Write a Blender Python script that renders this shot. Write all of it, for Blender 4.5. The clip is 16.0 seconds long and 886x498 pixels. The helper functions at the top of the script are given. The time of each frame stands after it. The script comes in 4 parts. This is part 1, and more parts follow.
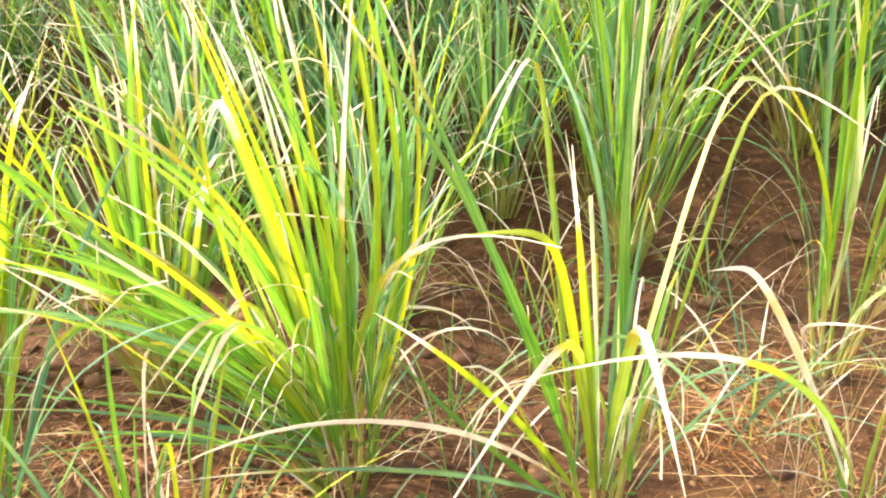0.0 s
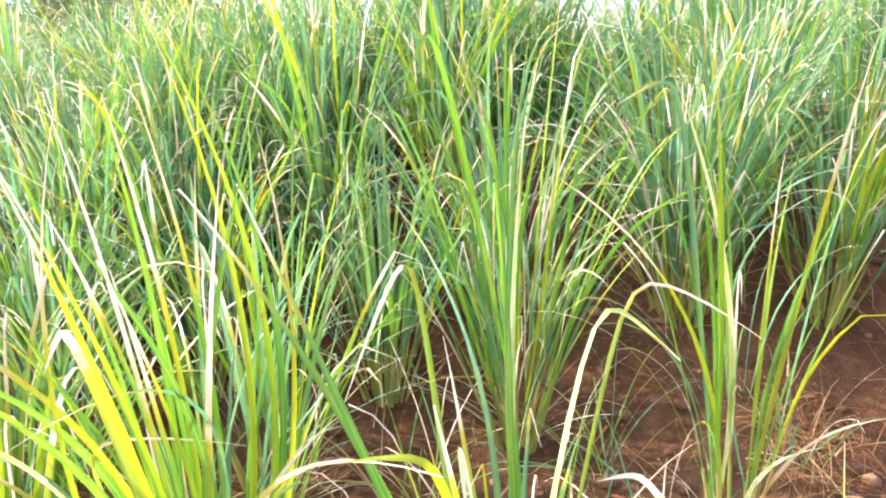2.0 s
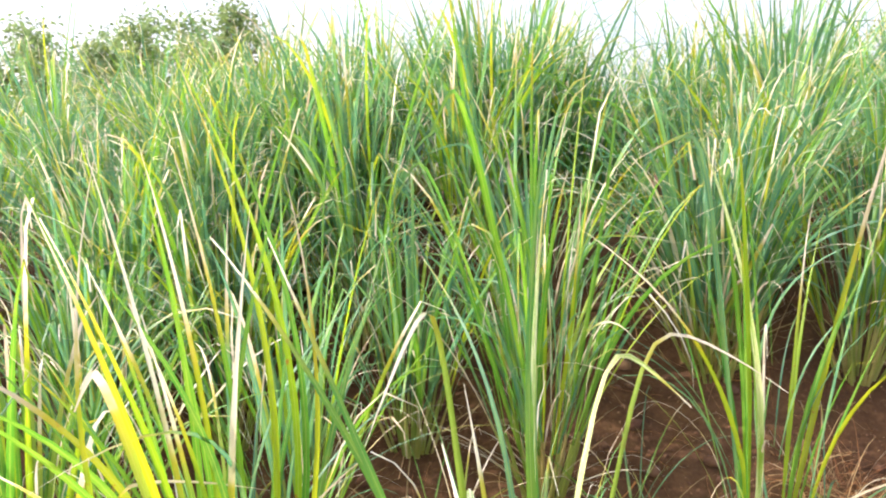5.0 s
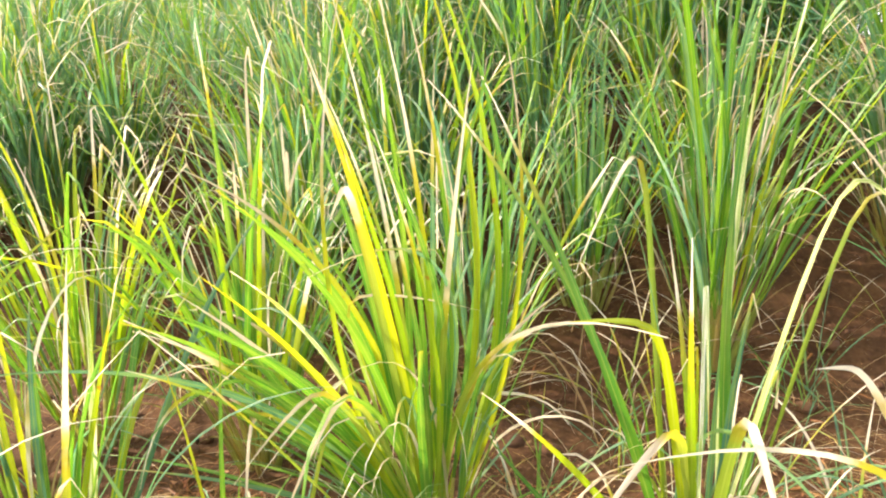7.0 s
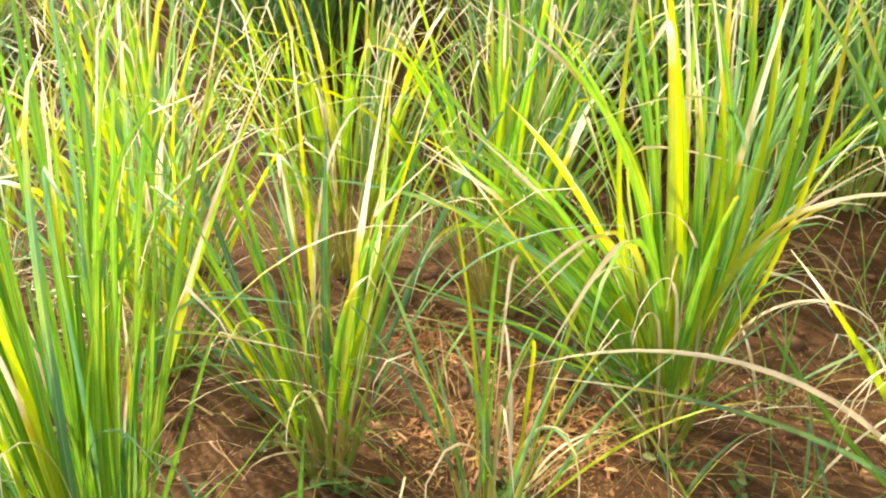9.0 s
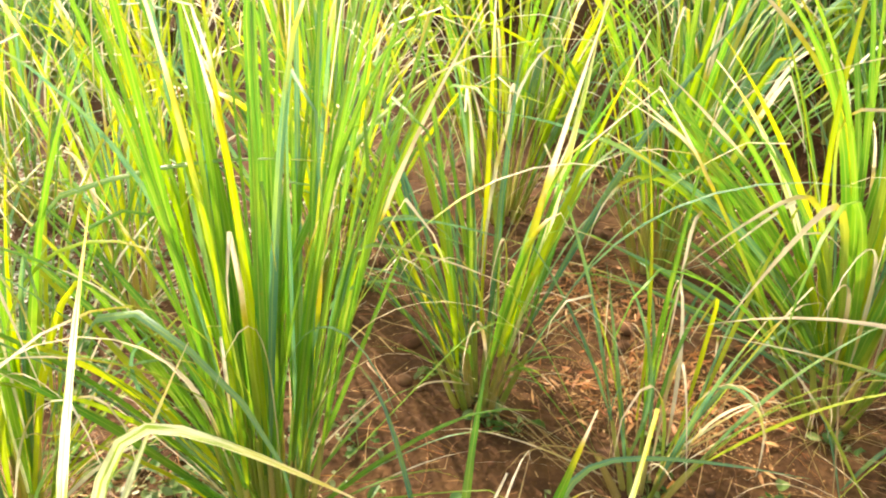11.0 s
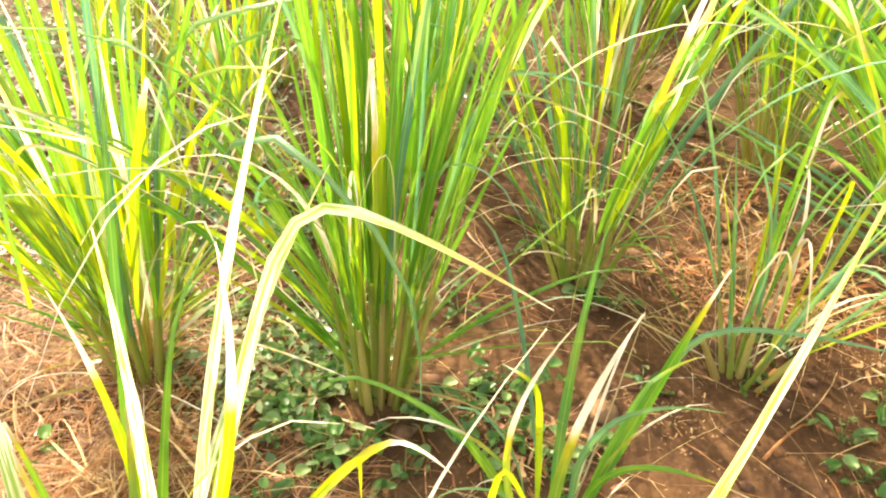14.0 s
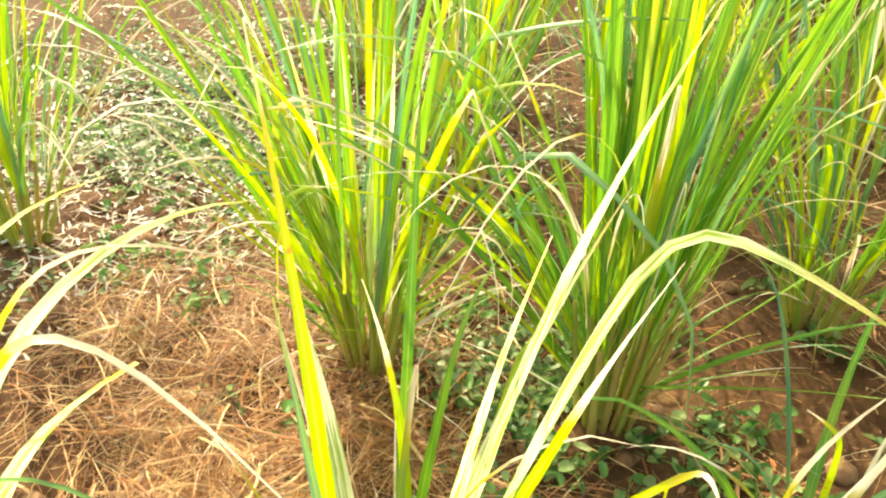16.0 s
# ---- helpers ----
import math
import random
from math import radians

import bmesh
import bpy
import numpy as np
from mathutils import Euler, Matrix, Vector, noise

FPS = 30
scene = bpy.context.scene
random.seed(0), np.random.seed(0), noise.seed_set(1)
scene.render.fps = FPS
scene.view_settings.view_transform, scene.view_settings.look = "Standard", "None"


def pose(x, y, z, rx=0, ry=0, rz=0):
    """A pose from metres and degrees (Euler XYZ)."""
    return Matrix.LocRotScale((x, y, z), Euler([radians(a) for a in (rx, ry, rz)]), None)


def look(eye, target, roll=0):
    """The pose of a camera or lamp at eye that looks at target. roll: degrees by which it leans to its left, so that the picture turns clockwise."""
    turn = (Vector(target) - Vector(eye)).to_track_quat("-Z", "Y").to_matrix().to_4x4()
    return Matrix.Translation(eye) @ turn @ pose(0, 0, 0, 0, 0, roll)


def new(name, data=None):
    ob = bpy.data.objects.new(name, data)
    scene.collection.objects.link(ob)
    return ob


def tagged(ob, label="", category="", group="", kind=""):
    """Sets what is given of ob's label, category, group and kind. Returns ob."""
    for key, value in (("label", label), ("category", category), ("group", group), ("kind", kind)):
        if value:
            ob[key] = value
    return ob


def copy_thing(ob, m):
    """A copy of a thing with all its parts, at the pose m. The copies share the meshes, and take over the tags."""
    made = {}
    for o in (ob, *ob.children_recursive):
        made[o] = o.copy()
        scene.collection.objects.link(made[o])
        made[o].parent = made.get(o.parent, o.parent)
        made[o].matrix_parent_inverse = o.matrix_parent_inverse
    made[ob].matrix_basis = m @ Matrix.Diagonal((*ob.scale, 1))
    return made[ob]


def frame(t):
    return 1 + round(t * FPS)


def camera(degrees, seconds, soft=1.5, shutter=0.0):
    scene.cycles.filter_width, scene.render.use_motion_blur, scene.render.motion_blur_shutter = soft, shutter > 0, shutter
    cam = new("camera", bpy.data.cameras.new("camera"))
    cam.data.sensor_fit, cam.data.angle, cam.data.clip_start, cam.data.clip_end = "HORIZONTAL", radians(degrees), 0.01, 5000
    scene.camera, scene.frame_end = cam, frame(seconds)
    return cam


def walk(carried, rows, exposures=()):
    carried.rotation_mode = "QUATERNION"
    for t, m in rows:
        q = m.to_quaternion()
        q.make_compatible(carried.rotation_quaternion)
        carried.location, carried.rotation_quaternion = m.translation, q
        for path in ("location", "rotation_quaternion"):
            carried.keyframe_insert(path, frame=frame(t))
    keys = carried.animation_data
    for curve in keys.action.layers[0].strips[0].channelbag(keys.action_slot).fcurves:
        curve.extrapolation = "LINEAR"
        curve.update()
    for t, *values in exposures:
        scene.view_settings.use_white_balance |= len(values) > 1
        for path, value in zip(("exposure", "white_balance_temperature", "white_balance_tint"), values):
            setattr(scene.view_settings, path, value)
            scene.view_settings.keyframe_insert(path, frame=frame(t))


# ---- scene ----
cam = camera(58.0, 16.0, soft=2.15)
PATH = [
    (0, (0.154, 0.049, 1.069), (-0.095, 1.869, 0.281), -1.7),
    (0.5, (0.161, 0.083, 1.071), (0.033, 1.946, 0.355), -1.9),
    (1, (0.168, 0.104, 1.081), (0.113, 1.994, 0.431), -1.5),
    (1.5, (0.177, 0.112, 1.099), (0.160, 2.042, 0.574), -1.8),
    (2, (0.179, 0.112, 1.118), (0.188, 2.068, 0.702), -1.9),
    (2.5, (0.179, 0.102, 1.137), (0.200, 2.085, 0.880), -1.9),
    (3, (0.177, 0.093, 1.155), (0.200, 2.086, 0.992), -1.5),
    (3.2, (0.178, 0.090, 1.156), (0.201, 2.086, 1.029), -1.4),
    (5.3, (0.195, 0.090, 1.110), (0.105, 2.061, 0.786), -1.5),
    (5.5, (0.191, 0.085, 1.108), (0.086, 2.051, 0.755), -1.2),
    (6, (0.177, 0.069, 1.098), (-0.016, 2.011, 0.662), -0.9),
    (6.5, (0.153, 0.038, 1.086), (-0.178, 1.942, 0.573), -1.0),
    (7, (0.126, -0.003, 1.079), (-0.324, 1.861, 0.508), -1.3),
    (7.5, (0.099, -0.014, 1.062), (-0.473, 1.787, 0.409), -0.9),
    (8, (0.066, -0.030, 1.052), (-0.601, 1.706, 0.315), -0.4),
    (8.5, (0.034, -0.049, 1.034), (-0.744, 1.606, 0.226), -0.1),
    (9, (0.017, -0.066, 1.021), (-0.857, 1.526, 0.180), 0.8),
    (9.5, (-0.008, -0.088, 1.013), (-0.983, 1.442, 0.172), 2.0),
    (10, (-0.031, -0.111, 1.011), (-1.088, 1.352, 0.151), 2.1),
    (10.2, (-0.037, -0.118, 1.005), (-1.116, 1.322, 0.131), 1.8),
    (12.3, (-0.068, -0.156, 0.966), (-1.157, 1.168, -0.063), 3.6),
    (12.5, (-0.068, -0.161, 0.959), (-1.162, 1.149, -0.085), 3.4),
    (13, (-0.073, -0.167, 0.946), (-1.164, 1.110, -0.141), 3.9),
    (13.5, (-0.077, -0.177, 0.932), (-1.180, 1.049, -0.201), 3.8),
    (14, (-0.084, -0.194, 0.924), (-1.216, 0.985, -0.229), 3.9),
    (14.5, (-0.098, -0.217, 0.921), (-1.297, 0.885, -0.240), 3.0),
    (15, (-0.111, -0.244, 0.919), (-1.366, 0.799, -0.237), 2.7),
    (15.5, (-0.138, -0.280, 0.919), (-1.453, 0.699, -0.228), 2.7),
    (16, (-0.160, -0.308, 0.926), (-1.543, 0.581, -0.212), 2.6),
]
EXPOSURES = [
    (0.0, 1.15, 6350, 25), (1.0, 1.1, 6100, 32), (2.0, 1.12, 5650, 33), (3.2, 1.02, 5750, 24), (5.5, 0.78, 5750, 26), (7.0, 0.82, 6400, 23),
    (9.5, 0.8, 7000, 14), (12.5, 1.08, 7000, 20), (14.0, 1.26, 6900, 17), (15.0, 1.18, 7250, 8), (16.0, 0.92, 7350, 6),
]
walk(cam, [(t, look(eye, target, roll)) for t, eye, target, roll in PATH], EXPOSURES)

# ---- world and light ----
world = bpy.data.worlds.new("world")
scene.world = world
world.use_nodes = True
wn = world.node_tree
SUN_EL, SUN_AZ = 39.0, 279.0          # degrees: height, and compass bearing clockwise from +y
sky = wn.nodes.new("ShaderNodeTexSky")
sky.sky_type = "NISHITA"
sky.sun_disc = False
sky.sun_elevation, sky.sun_rotation = radians(SUN_EL), radians(SUN_AZ)
sky.air_density, sky.dust_density, sky.ozone_density = 1.0, 8.0, 1.0
wn.nodes["Background"].inputs[1].default_value = 0.15
veil = wn.nodes.new("ShaderNodeMix")          # thin bright haze over the whole sky
veil.data_type, veil.blend_type = "RGBA", "ADD"
veil.inputs[0].default_value, veil.inputs[7].default_value = 1.0, (3.3, 3.35, 3.25, 1)
wn.links.new(sky.outputs[0], veil.inputs[6])
wn.links.new(veil.outputs[2], wn.nodes["Background"].inputs[0])
sun = new("sun", bpy.data.lights.new("sun", "SUN"))
sun.data.energy, sun.data.angle, sun.data.color = 5.0, radians(0.6), (1.0, 0.91, 0.72)
to_sun = Vector((math.sin(radians(SUN_AZ)) * math.cos(radians(SUN_EL)), math.cos(radians(SUN_AZ)) * math.cos(radians(SUN_EL)), math.sin(radians(SUN_EL))))
sun.matrix_world = look(to_sun * 20, (0, 0, 0))


# ---- materials ----
class Nodes:
    """A short way to write node trees."""

    def __init__(self, name):
        self.mat = bpy.data.materials.new(name)
        self.mat.use_nodes = True
        self.tree = self.mat.node_tree
        self.tree.nodes.clear()

    def add(self, kind, **values):
        n = self.tree.nodes.new("ShaderNode" + kind)
        for key, value in values.items():
            if key.startswith("i_"):
                self.put(n.inputs[key[2:].replace("_", " ")], value)
            else:
                setattr(n, key, value)
        return n

    def put(self, socket, value):
        if hasattr(value, "is_output"):
            self.tree.links.new(value, socket)
        else:
            socket.default_value = value

    def math(self, op, a, b=0.0, clamp=False):
        n = self.add("Math", operation=op, use_clamp=clamp)
        self.put(n.inputs[0], a)
        self.put(n.inputs[1], b)
        return n.outputs[0]

    def mix(self, fac, a, b):
        n = self.add("Mix", data_type="RGBA")
        self.put(n.inputs[0], fac)
        self.put(n.inputs[6], a if hasattr(a, "is_output") else (*a, 1))
        self.put(n.inputs[7], b if hasattr(b, "is_output") else (*b, 1))
        return n.outputs[2]

    def noise(self, scale, vector=None, detail=3.0, rough=0.55):
        n = self.add("TexNoise", i_Scale=scale, i_Detail=detail, i_Roughness=rough)
        if vector is not None:
            self.put(n.inputs["Vector"], vector)
        return n.outputs[0]

    def span(self, value, lo, hi):
        n = self.add("MapRange", interpolation_type="SMOOTHSTEP")
        for k, v in zip((0, 1, 2), (value, lo, hi)):
            self.put(n.inputs[k], v)
        return n.outputs[0]

    def ramp(self, fac, *stops):
        n = self.add("ValToRGB")
        self.put(n.inputs[0], fac)
        e = n.color_ramp.elements
        while len(e) < len(stops):
            e.new(0.5)
        for el, (p, c) in zip(e, stops):
            el.position, el.color = p, (*c, 1)
        return n.outputs[0]

    def bump(self, height, strength, distance):
        return self.add("Bump", i_Strength=strength, i_Distance=distance, i_Height=height).outputs[0]

    def out(self, shader):
        self.tree.links.new(shader, self.add("OutputMaterial").inputs[0])
        return self.mat


def leaf_material(name, fresh, tip_from, through_share, spots, hue=0.487, ragged=0.5, stripes=0.25):
    """Grass blade: fresh are three colours drawn by chance, the tip withers to straw from tip_from on."""
    g = Nodes(name)
    uv = g.add("UVMap").outputs[0]
    sep = g.add("SeparateXYZ", i_Vector=uv)
    u, v = sep.outputs[0], sep.outputs[1]
    chance = g.math("FRACT", g.math("ADD", g.add("ObjectInfo").outputs["Random"], g.math("MULTIPLY", g.add("NewGeometry").outputs["Random Per Island"], 7.31)))
    chance2 = g.math("FRACT", g.math("MULTIPLY", chance, 17.7))
    colour = g.ramp(chance, (0.0, fresh[0]), (0.5, fresh[1]), (1.0, fresh[2]))
    place = g.add("TexCoord").outputs["Object"]
    patch = g.noise(9.0, place, 2.0)
    colour = g.mix(g.math("MULTIPLY", g.span(patch, 0.45, 0.75), 0.32), colour, (0.26, 0.36, 0.03))
    # paler stretches along the blade
    seat = g.add("CombineXYZ", i_X=g.math("MULTIPLY", chance, 91.0), i_Y=g.math("MULTIPLY", v, 4.5), i_Z=g.math("MULTIPLY", u, 0.5))
    stretch = g.span(g.noise(1.0, seat.outputs[0], 2.0), 0.50, 0.66)
    colour = g.mix(g.math("MULTIPLY", stretch, 0.32), colour, (0.36, 0.48, 0.05))
    # fine parallel veins and a pale midrib
    vein = g.add("TexWave", wave_type="BANDS", bands_direction="X", i_Scale=2.6, i_Distortion=0.0)
    g.put(vein.inputs["Vector"], uv)
    colour = g.mix(g.math("MULTIPLY", vein.outputs[1], 0.22), colour, (0.15, 0.30, 0.03))
    rib = g.math("SUBTRACT", 1.0, g.span(g.math("ABSOLUTE", g.math("SUBTRACT", u, 0.5)), 0.02, 0.09))
    colour = g.mix(g.math("MULTIPLY", rib, 0.5), colour, (0.40, 0.50, 0.10))
    # uneven darker stripes that run along the blade
    lane = g.add("CombineXYZ", i_X=g.math("ADD", g.math("MULTIPLY", u, 4.5), g.math("MULTIPLY", chance, 63.0)), i_Y=g.math("MULTIPLY", v, 6.0))
    stripe = g.span(g.noise(1.0, lane.outputs[0], 3.0, 0.6), 0.50, 0.58)
    colour = g.mix(g.math("MULTIPLY", stripe, stripes), colour, (0.24, 0.42, 0.03))
    # rusty flecks
    fleck = g.span(g.noise(38.0, place, 3.0, 0.7), 0.64, 0.72)
    colour = g.mix(g.math("MULTIPLY", fleck, spots), colour, (0.40, 0.16, 0.03))
    # withered tip with a ragged start, orange before it turns to straw
    start = g.math("ADD", tip_from, g.math("MULTIPLY", g.math("SUBTRACT", chance2, 0.5), ragged))
    along = g.math("ADD", v, g.math("MULTIPLY", g.math("SUBTRACT", g.noise(14.0, place), 0.5), 0.25))
    wither = g.span(g.math("SUBTRACT", along, start), -0.03, 0.08)
    rim = g.span(g.math("SUBTRACT", along, start), -0.16, 0.02)
    colour = g.mix(g.math("MULTIPLY", rim, 0.75), colour, (0.52, 0.42, 0.03))
    colour = g.mix(wither, colour, g.mix(chance, (0.78, 0.74, 0.54), (0.68, 0.57, 0.36)))
    relief = g.bump(vein.outputs[1], 0.25, 0.0008)
    front = g.add("BsdfPrincipled", i_Base_Color=colour, i_Roughness=0.34, i_Normal=relief)
    front.inputs["Specular IOR Level"].default_value = 0.5
    back = g.add("BsdfTranslucent", i_Normal=relief)
    hsv = g.add("HueSaturation", i_Hue=hue, i_Saturation=1.05, i_Value=1.35, i_Color=colour)
    g.put(back.inputs[0], hsv.outputs[0])
    mix = g.add("MixShader", i_Fac=through_share)
    g.tree.links.new(front.outputs[0], mix.inputs[1])
    g.tree.links.new(back.outputs[0], mix.inputs[2])
    return g.out(mix.outputs[0])


LEAF_GREEN = leaf_material("leaf_green", ((0.045, 0.20, 0.030), (0.07, 0.27, 0.026), (0.115, 0.32, 0.022)), 1.0, 0.43, 0.25)
# bluish leaf green with the pale teal of distant haze mixed in
LEAF_BLUE = leaf_material("leaf_bluish_green", ((0.055, 0.18, 0.125), (0.08, 0.24, 0.15), (0.12, 0.28, 0.12)), 1.0, 0.42, 0.2, 0.5)
LEAF_YELLOW = leaf_material("leaf_yellowing", ((0.23, 0.41, 0.014), (0.31, 0.45, 0.013), (0.43, 0.47, 0.013)), 0.88, 0.48, 0.75, stripes=0.1)
LEAF_HALF = leaf_material("leaf_half_withered", ((0.16, 0.32, 0.04), (0.30, 0.38, 0.04), (0.22, 0.34, 0.06)), 0.58, 0.45, 0.3, ragged=0.1)
# pale green raised to near white, with sun glare put into the colour
LEAF_SUNLIT_WHITE = leaf_material("leaf_sunlit_white", ((0.72, 0.78, 0.36), (0.80, 0.83, 0.52), (0.84, 0.86, 0.68)), 0.95, 0.55, 0.12, ragged=0.2, stripes=0.9)
LEAF_DEAD = leaf_material("leaf_dead", ((0.40, 0.23, 0.10), (0.26, 0.13, 0.06), (0.52, 0.36, 0.18)), 2.0, 0.25, 0.5, stripes=0.0)
LEAF_DRY = leaf_material("leaf_dry", ((0.72, 0.66, 0.50), (0.78, 0.74, 0.62), (0.50, 0.36, 0.20)), 0.3, 0.30, 0.5, stripes=0.0)


def stalk_material():
    g = Nodes("stalk_sheath")
    uv = g.add("UVMap").outputs[0]
    v = g.add("SeparateXYZ", i_Vector=uv).outputs[1]
    chance = g.math("FRACT", g.math("ADD", g.add("ObjectInfo").outputs["Random"], g.math("MULTIPLY", g.add("NewGeometry").outputs["Random Per Island"], 5.13)))
    colour = g.ramp(chance, (0.0, (0.26, 0.38, 0.05)), (0.45, (0.42, 0.47, 0.10)), (0.8, (0.54, 0.50, 0.14)), (1.0, (0.46, 0.36, 0.11)))
    place = g.add("TexCoord").outputs["Object"]
    colour = g.mix(g.math("MULTIPLY", g.span(g.noise(26.0, place), 0.5, 0.7), 0.35), colour, (0.46, 0.32, 0.10))
    foot = g.math("SUBTRACT", 1.0, g.span(g.math("ADD", v, g.math("MULTIPLY", g.noise(20.0, place), 0.3)), 0.15, 0.55))
    colour = g.mix(g.math("MULTIPLY", foot, 0.18), colour, (0.42, 0.28, 0.11))
    b = g.add("BsdfPrincipled", i_Base_Color=colour, i_Roughness=0.5)
    g.put(b.inputs["Normal"], g.bump(g.noise(300.0, place), 0.3, 0.0006))
    back = g.add("BsdfTranslucent", i_Color=colour)
    mix = g.add("MixShader", i_Fac=0.45)
    g.tree.links.new(b.outputs[0], mix.inputs[1])
    g.tree.links.new(back.outputs[0], mix.inputs[2])
    return g.out(mix.outputs[0])


STALK = stalk_material()


def soil_material():
    g = Nodes("red_soil")
    place = g.add("TexCoord").outputs["Object"]
    big = g.noise(1.7, place, 4.0)
    mid = g.noise(11.0, place, 5.0, 0.6)
    fine = g.noise(95.0, place, 4.0, 0.65)
    colour = g.ramp(mid, (0.25, (0.036, 0.016, 0.006)), (0.5, (0.074, 0.034, 0.011)), (0.75, (0.135, 0.068, 0.024)))
    colour = g.mix(g.math("MULTIPLY", g.span(big, 0.45, 0.7), 0.45), colour, (0.13, 0.072, 0.030))
    colour = g.mix(g.math("MULTIPLY", g.span(fine, 0.5, 0.75), 0.45), colour, (0.17, 0.092, 0.038))
    colour = g.mix(g.math("MULTIPLY", g.span(fine, 0.5, 0.28), 0.5), colour, (0.05, 0.022, 0.012))
    cells = g.add("TexVoronoi", i_Scale=60.0)
    g.put(cells.inputs["Vector"], place)
    height = g.math("ADD", g.math("MULTIPLY", mid, 0.6), g.math("ADD", g.math("MULTIPLY", fine, 0.35), g.math("MULTIPLY", cells.outputs[0], -0.3)))
    b = g.add("BsdfPrincipled", i_Base_Color=colour, i_Roughness=0.92)
    b.inputs["Specular IOR Level"].default_value = 0.25
    g.put(b.inputs["Normal"], g.bump(height, 0.9, 0.012))
    return g.out(b.outputs[0])


SOIL = soil_material()


def simple_material(name, colours, rough, scale, relief=0.4, through_share=0.0):
    g = Nodes(name)
    place = g.add("TexCoord").outputs["Object"]
    chance = g.math("FRACT", g.math("ADD", g.add("ObjectInfo").outputs["Random"], g.math("MULTIPLY", g.add("NewGeometry").outputs["Random Per Island"], 3.77)))
    colour = g.ramp(chance, *((i / (len(colours) - 1), c) for i, c in enumerate(colours)))
    n = g.noise(scale, place, 4.0)
    dark = g.add("HueSaturation", i_Value=0.6, i_Color=colour).outputs[0]
    colour = g.mix(g.math("MULTIPLY", g.span(n, 0.4, 0.7), 0.7), colour, dark)
    b = g.add("BsdfPrincipled", i_Base_Color=colour, i_Roughness=rough)
    g.put(b.inputs["Normal"], g.bump(n, relief, 0.002))
    if not through_share:
        return g.out(b.outputs[0])
    back = g.add("BsdfTranslucent", i_Color=colour)
    mix = g.add("MixShader", i_Fac=through_share)
    g.tree.links.new(b.outputs[0], mix.inputs[1])
    g.tree.links.new(back.outputs[0], mix.inputs[2])
    return g.out(mix.outputs[0])


# straw tones by chance; the palest and darkest paint in highlights and shadow
STRAW = simple_material("straw", ((0.54, 0.24, 0.05), (0.30, 0.11, 0.028), (0.88, 0.64, 0.27), (0.15, 0.05, 0.016), (0.50, 0.23, 0.045)), 0.4, 40.0, 0.4, 0.25)
CHIP = simple_material("leaf_chip", ((0.50, 0.27, 0.085), (0.30, 0.14, 0.045), (0.62, 0.42, 0.17), (0.18, 0.075, 0.028)), 0.6, 40.0, 0.4, 0.2)
FLAKE = simple_material("sheath_flake", ((0.50, 0.20, 0.055), (0.30, 0.10, 0.03), (0.66, 0.40, 0.16), (0.40, 0.13, 0.04)), 0.5, 30.0, 0.4, 0.2)
PALE_SCRAP = simple_material("pale_leaf_scrap", ((0.74, 0.70, 0.58), (0.58, 0.52, 0.38), (0.82, 0.80, 0.72), (0.46, 0.38, 0.26)), 0.5, 30.0, 0.4, 0.2)
CLOD = simple_material("soil_clod", ((0.08, 0.036, 0.015), (0.15, 0.072, 0.030), (0.25, 0.14, 0.062), (0.12, 0.05, 0.02)), 0.95, 60.0, 0.8)
WEED = simple_material("weed_leaf", ((0.07, 0.19, 0.04), (0.14, 0.30, 0.06), (0.34, 0.44, 0.16)), 0.4, 30.0, 0.3, 0.4)
WEED_MAT = simple_material("weed_mat_leaf", ((0.10, 0.20, 0.06), (0.20, 0.30, 0.10), (0.36, 0.44, 0.22)), 0.3, 30.0, 0.3, 0.35)
BUSH_LEAF = simple_material("bush_leaf", ((0.17, 0.27, 0.09), (0.24, 0.34, 0.11), (0.33, 0.40, 0.13)), 0.5, 12.0, 0.3, 0.5)
BARK = simple_material("bark", ((0.16, 0.11, 0.08), (0.22, 0.17, 0.12)), 0.9, 25.0, 0.8)


def haze_glow_material():
    g = Nodes("glowing_haze")
    # haze brightness is emitted by the surface itself
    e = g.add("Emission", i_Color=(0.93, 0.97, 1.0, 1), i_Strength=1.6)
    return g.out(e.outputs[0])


# ---- building helpers ----
def smooth(a, b, v):
    v = min(1.0, max(0.0, (v - a) / (b - a)))
    return v * v * (3 - 2 * v)


def land(x, y):
    """Height of the land: a gently tilted plot that climbs to a bank ahead, and falls away behind it."""
    near = 0.035 * (min(y, 3.6) - 0.7) + 0.035 * (min(3.0, max(-3.0, x)) + 0.3)
    bank = (0.75 - 0.17 * math.exp(-((x - 0.80) / 0.28) ** 2)) * smooth(1.9, 3.3, y + 0.10 * math.sin(x * 1.7))
    r = math.hypot(x, y - 2)
    return near + bank - 0.3 * smooth(3.3, 6.5, y) - 7.0 * smooth(6.0, 70.0, r)


def ground_z(x, y):
    """The land with its clods and hollows."""
    z = land(x, y)
    if math.hypot(x, y - 1.5) < 9:
        z += 0.030 * noise.noise((x * 2.1, y * 2.1, 3.0)) + 0.016 * noise.noise((x * 7.3, y * 7.3, 1.0))
        z += 0.007 * noise.noise((x * 21, y * 21, 5.0))
    return z


def part(name, verts, faces, material, parent, uvs=None, label=""):
    """Links one mesh under a thing."""
    me = mesh_of(name, verts, faces, material, uvs)
    ob = new(name, me)
    ob.parent = parent
    if label:
        tagged(ob, label)
    return ob


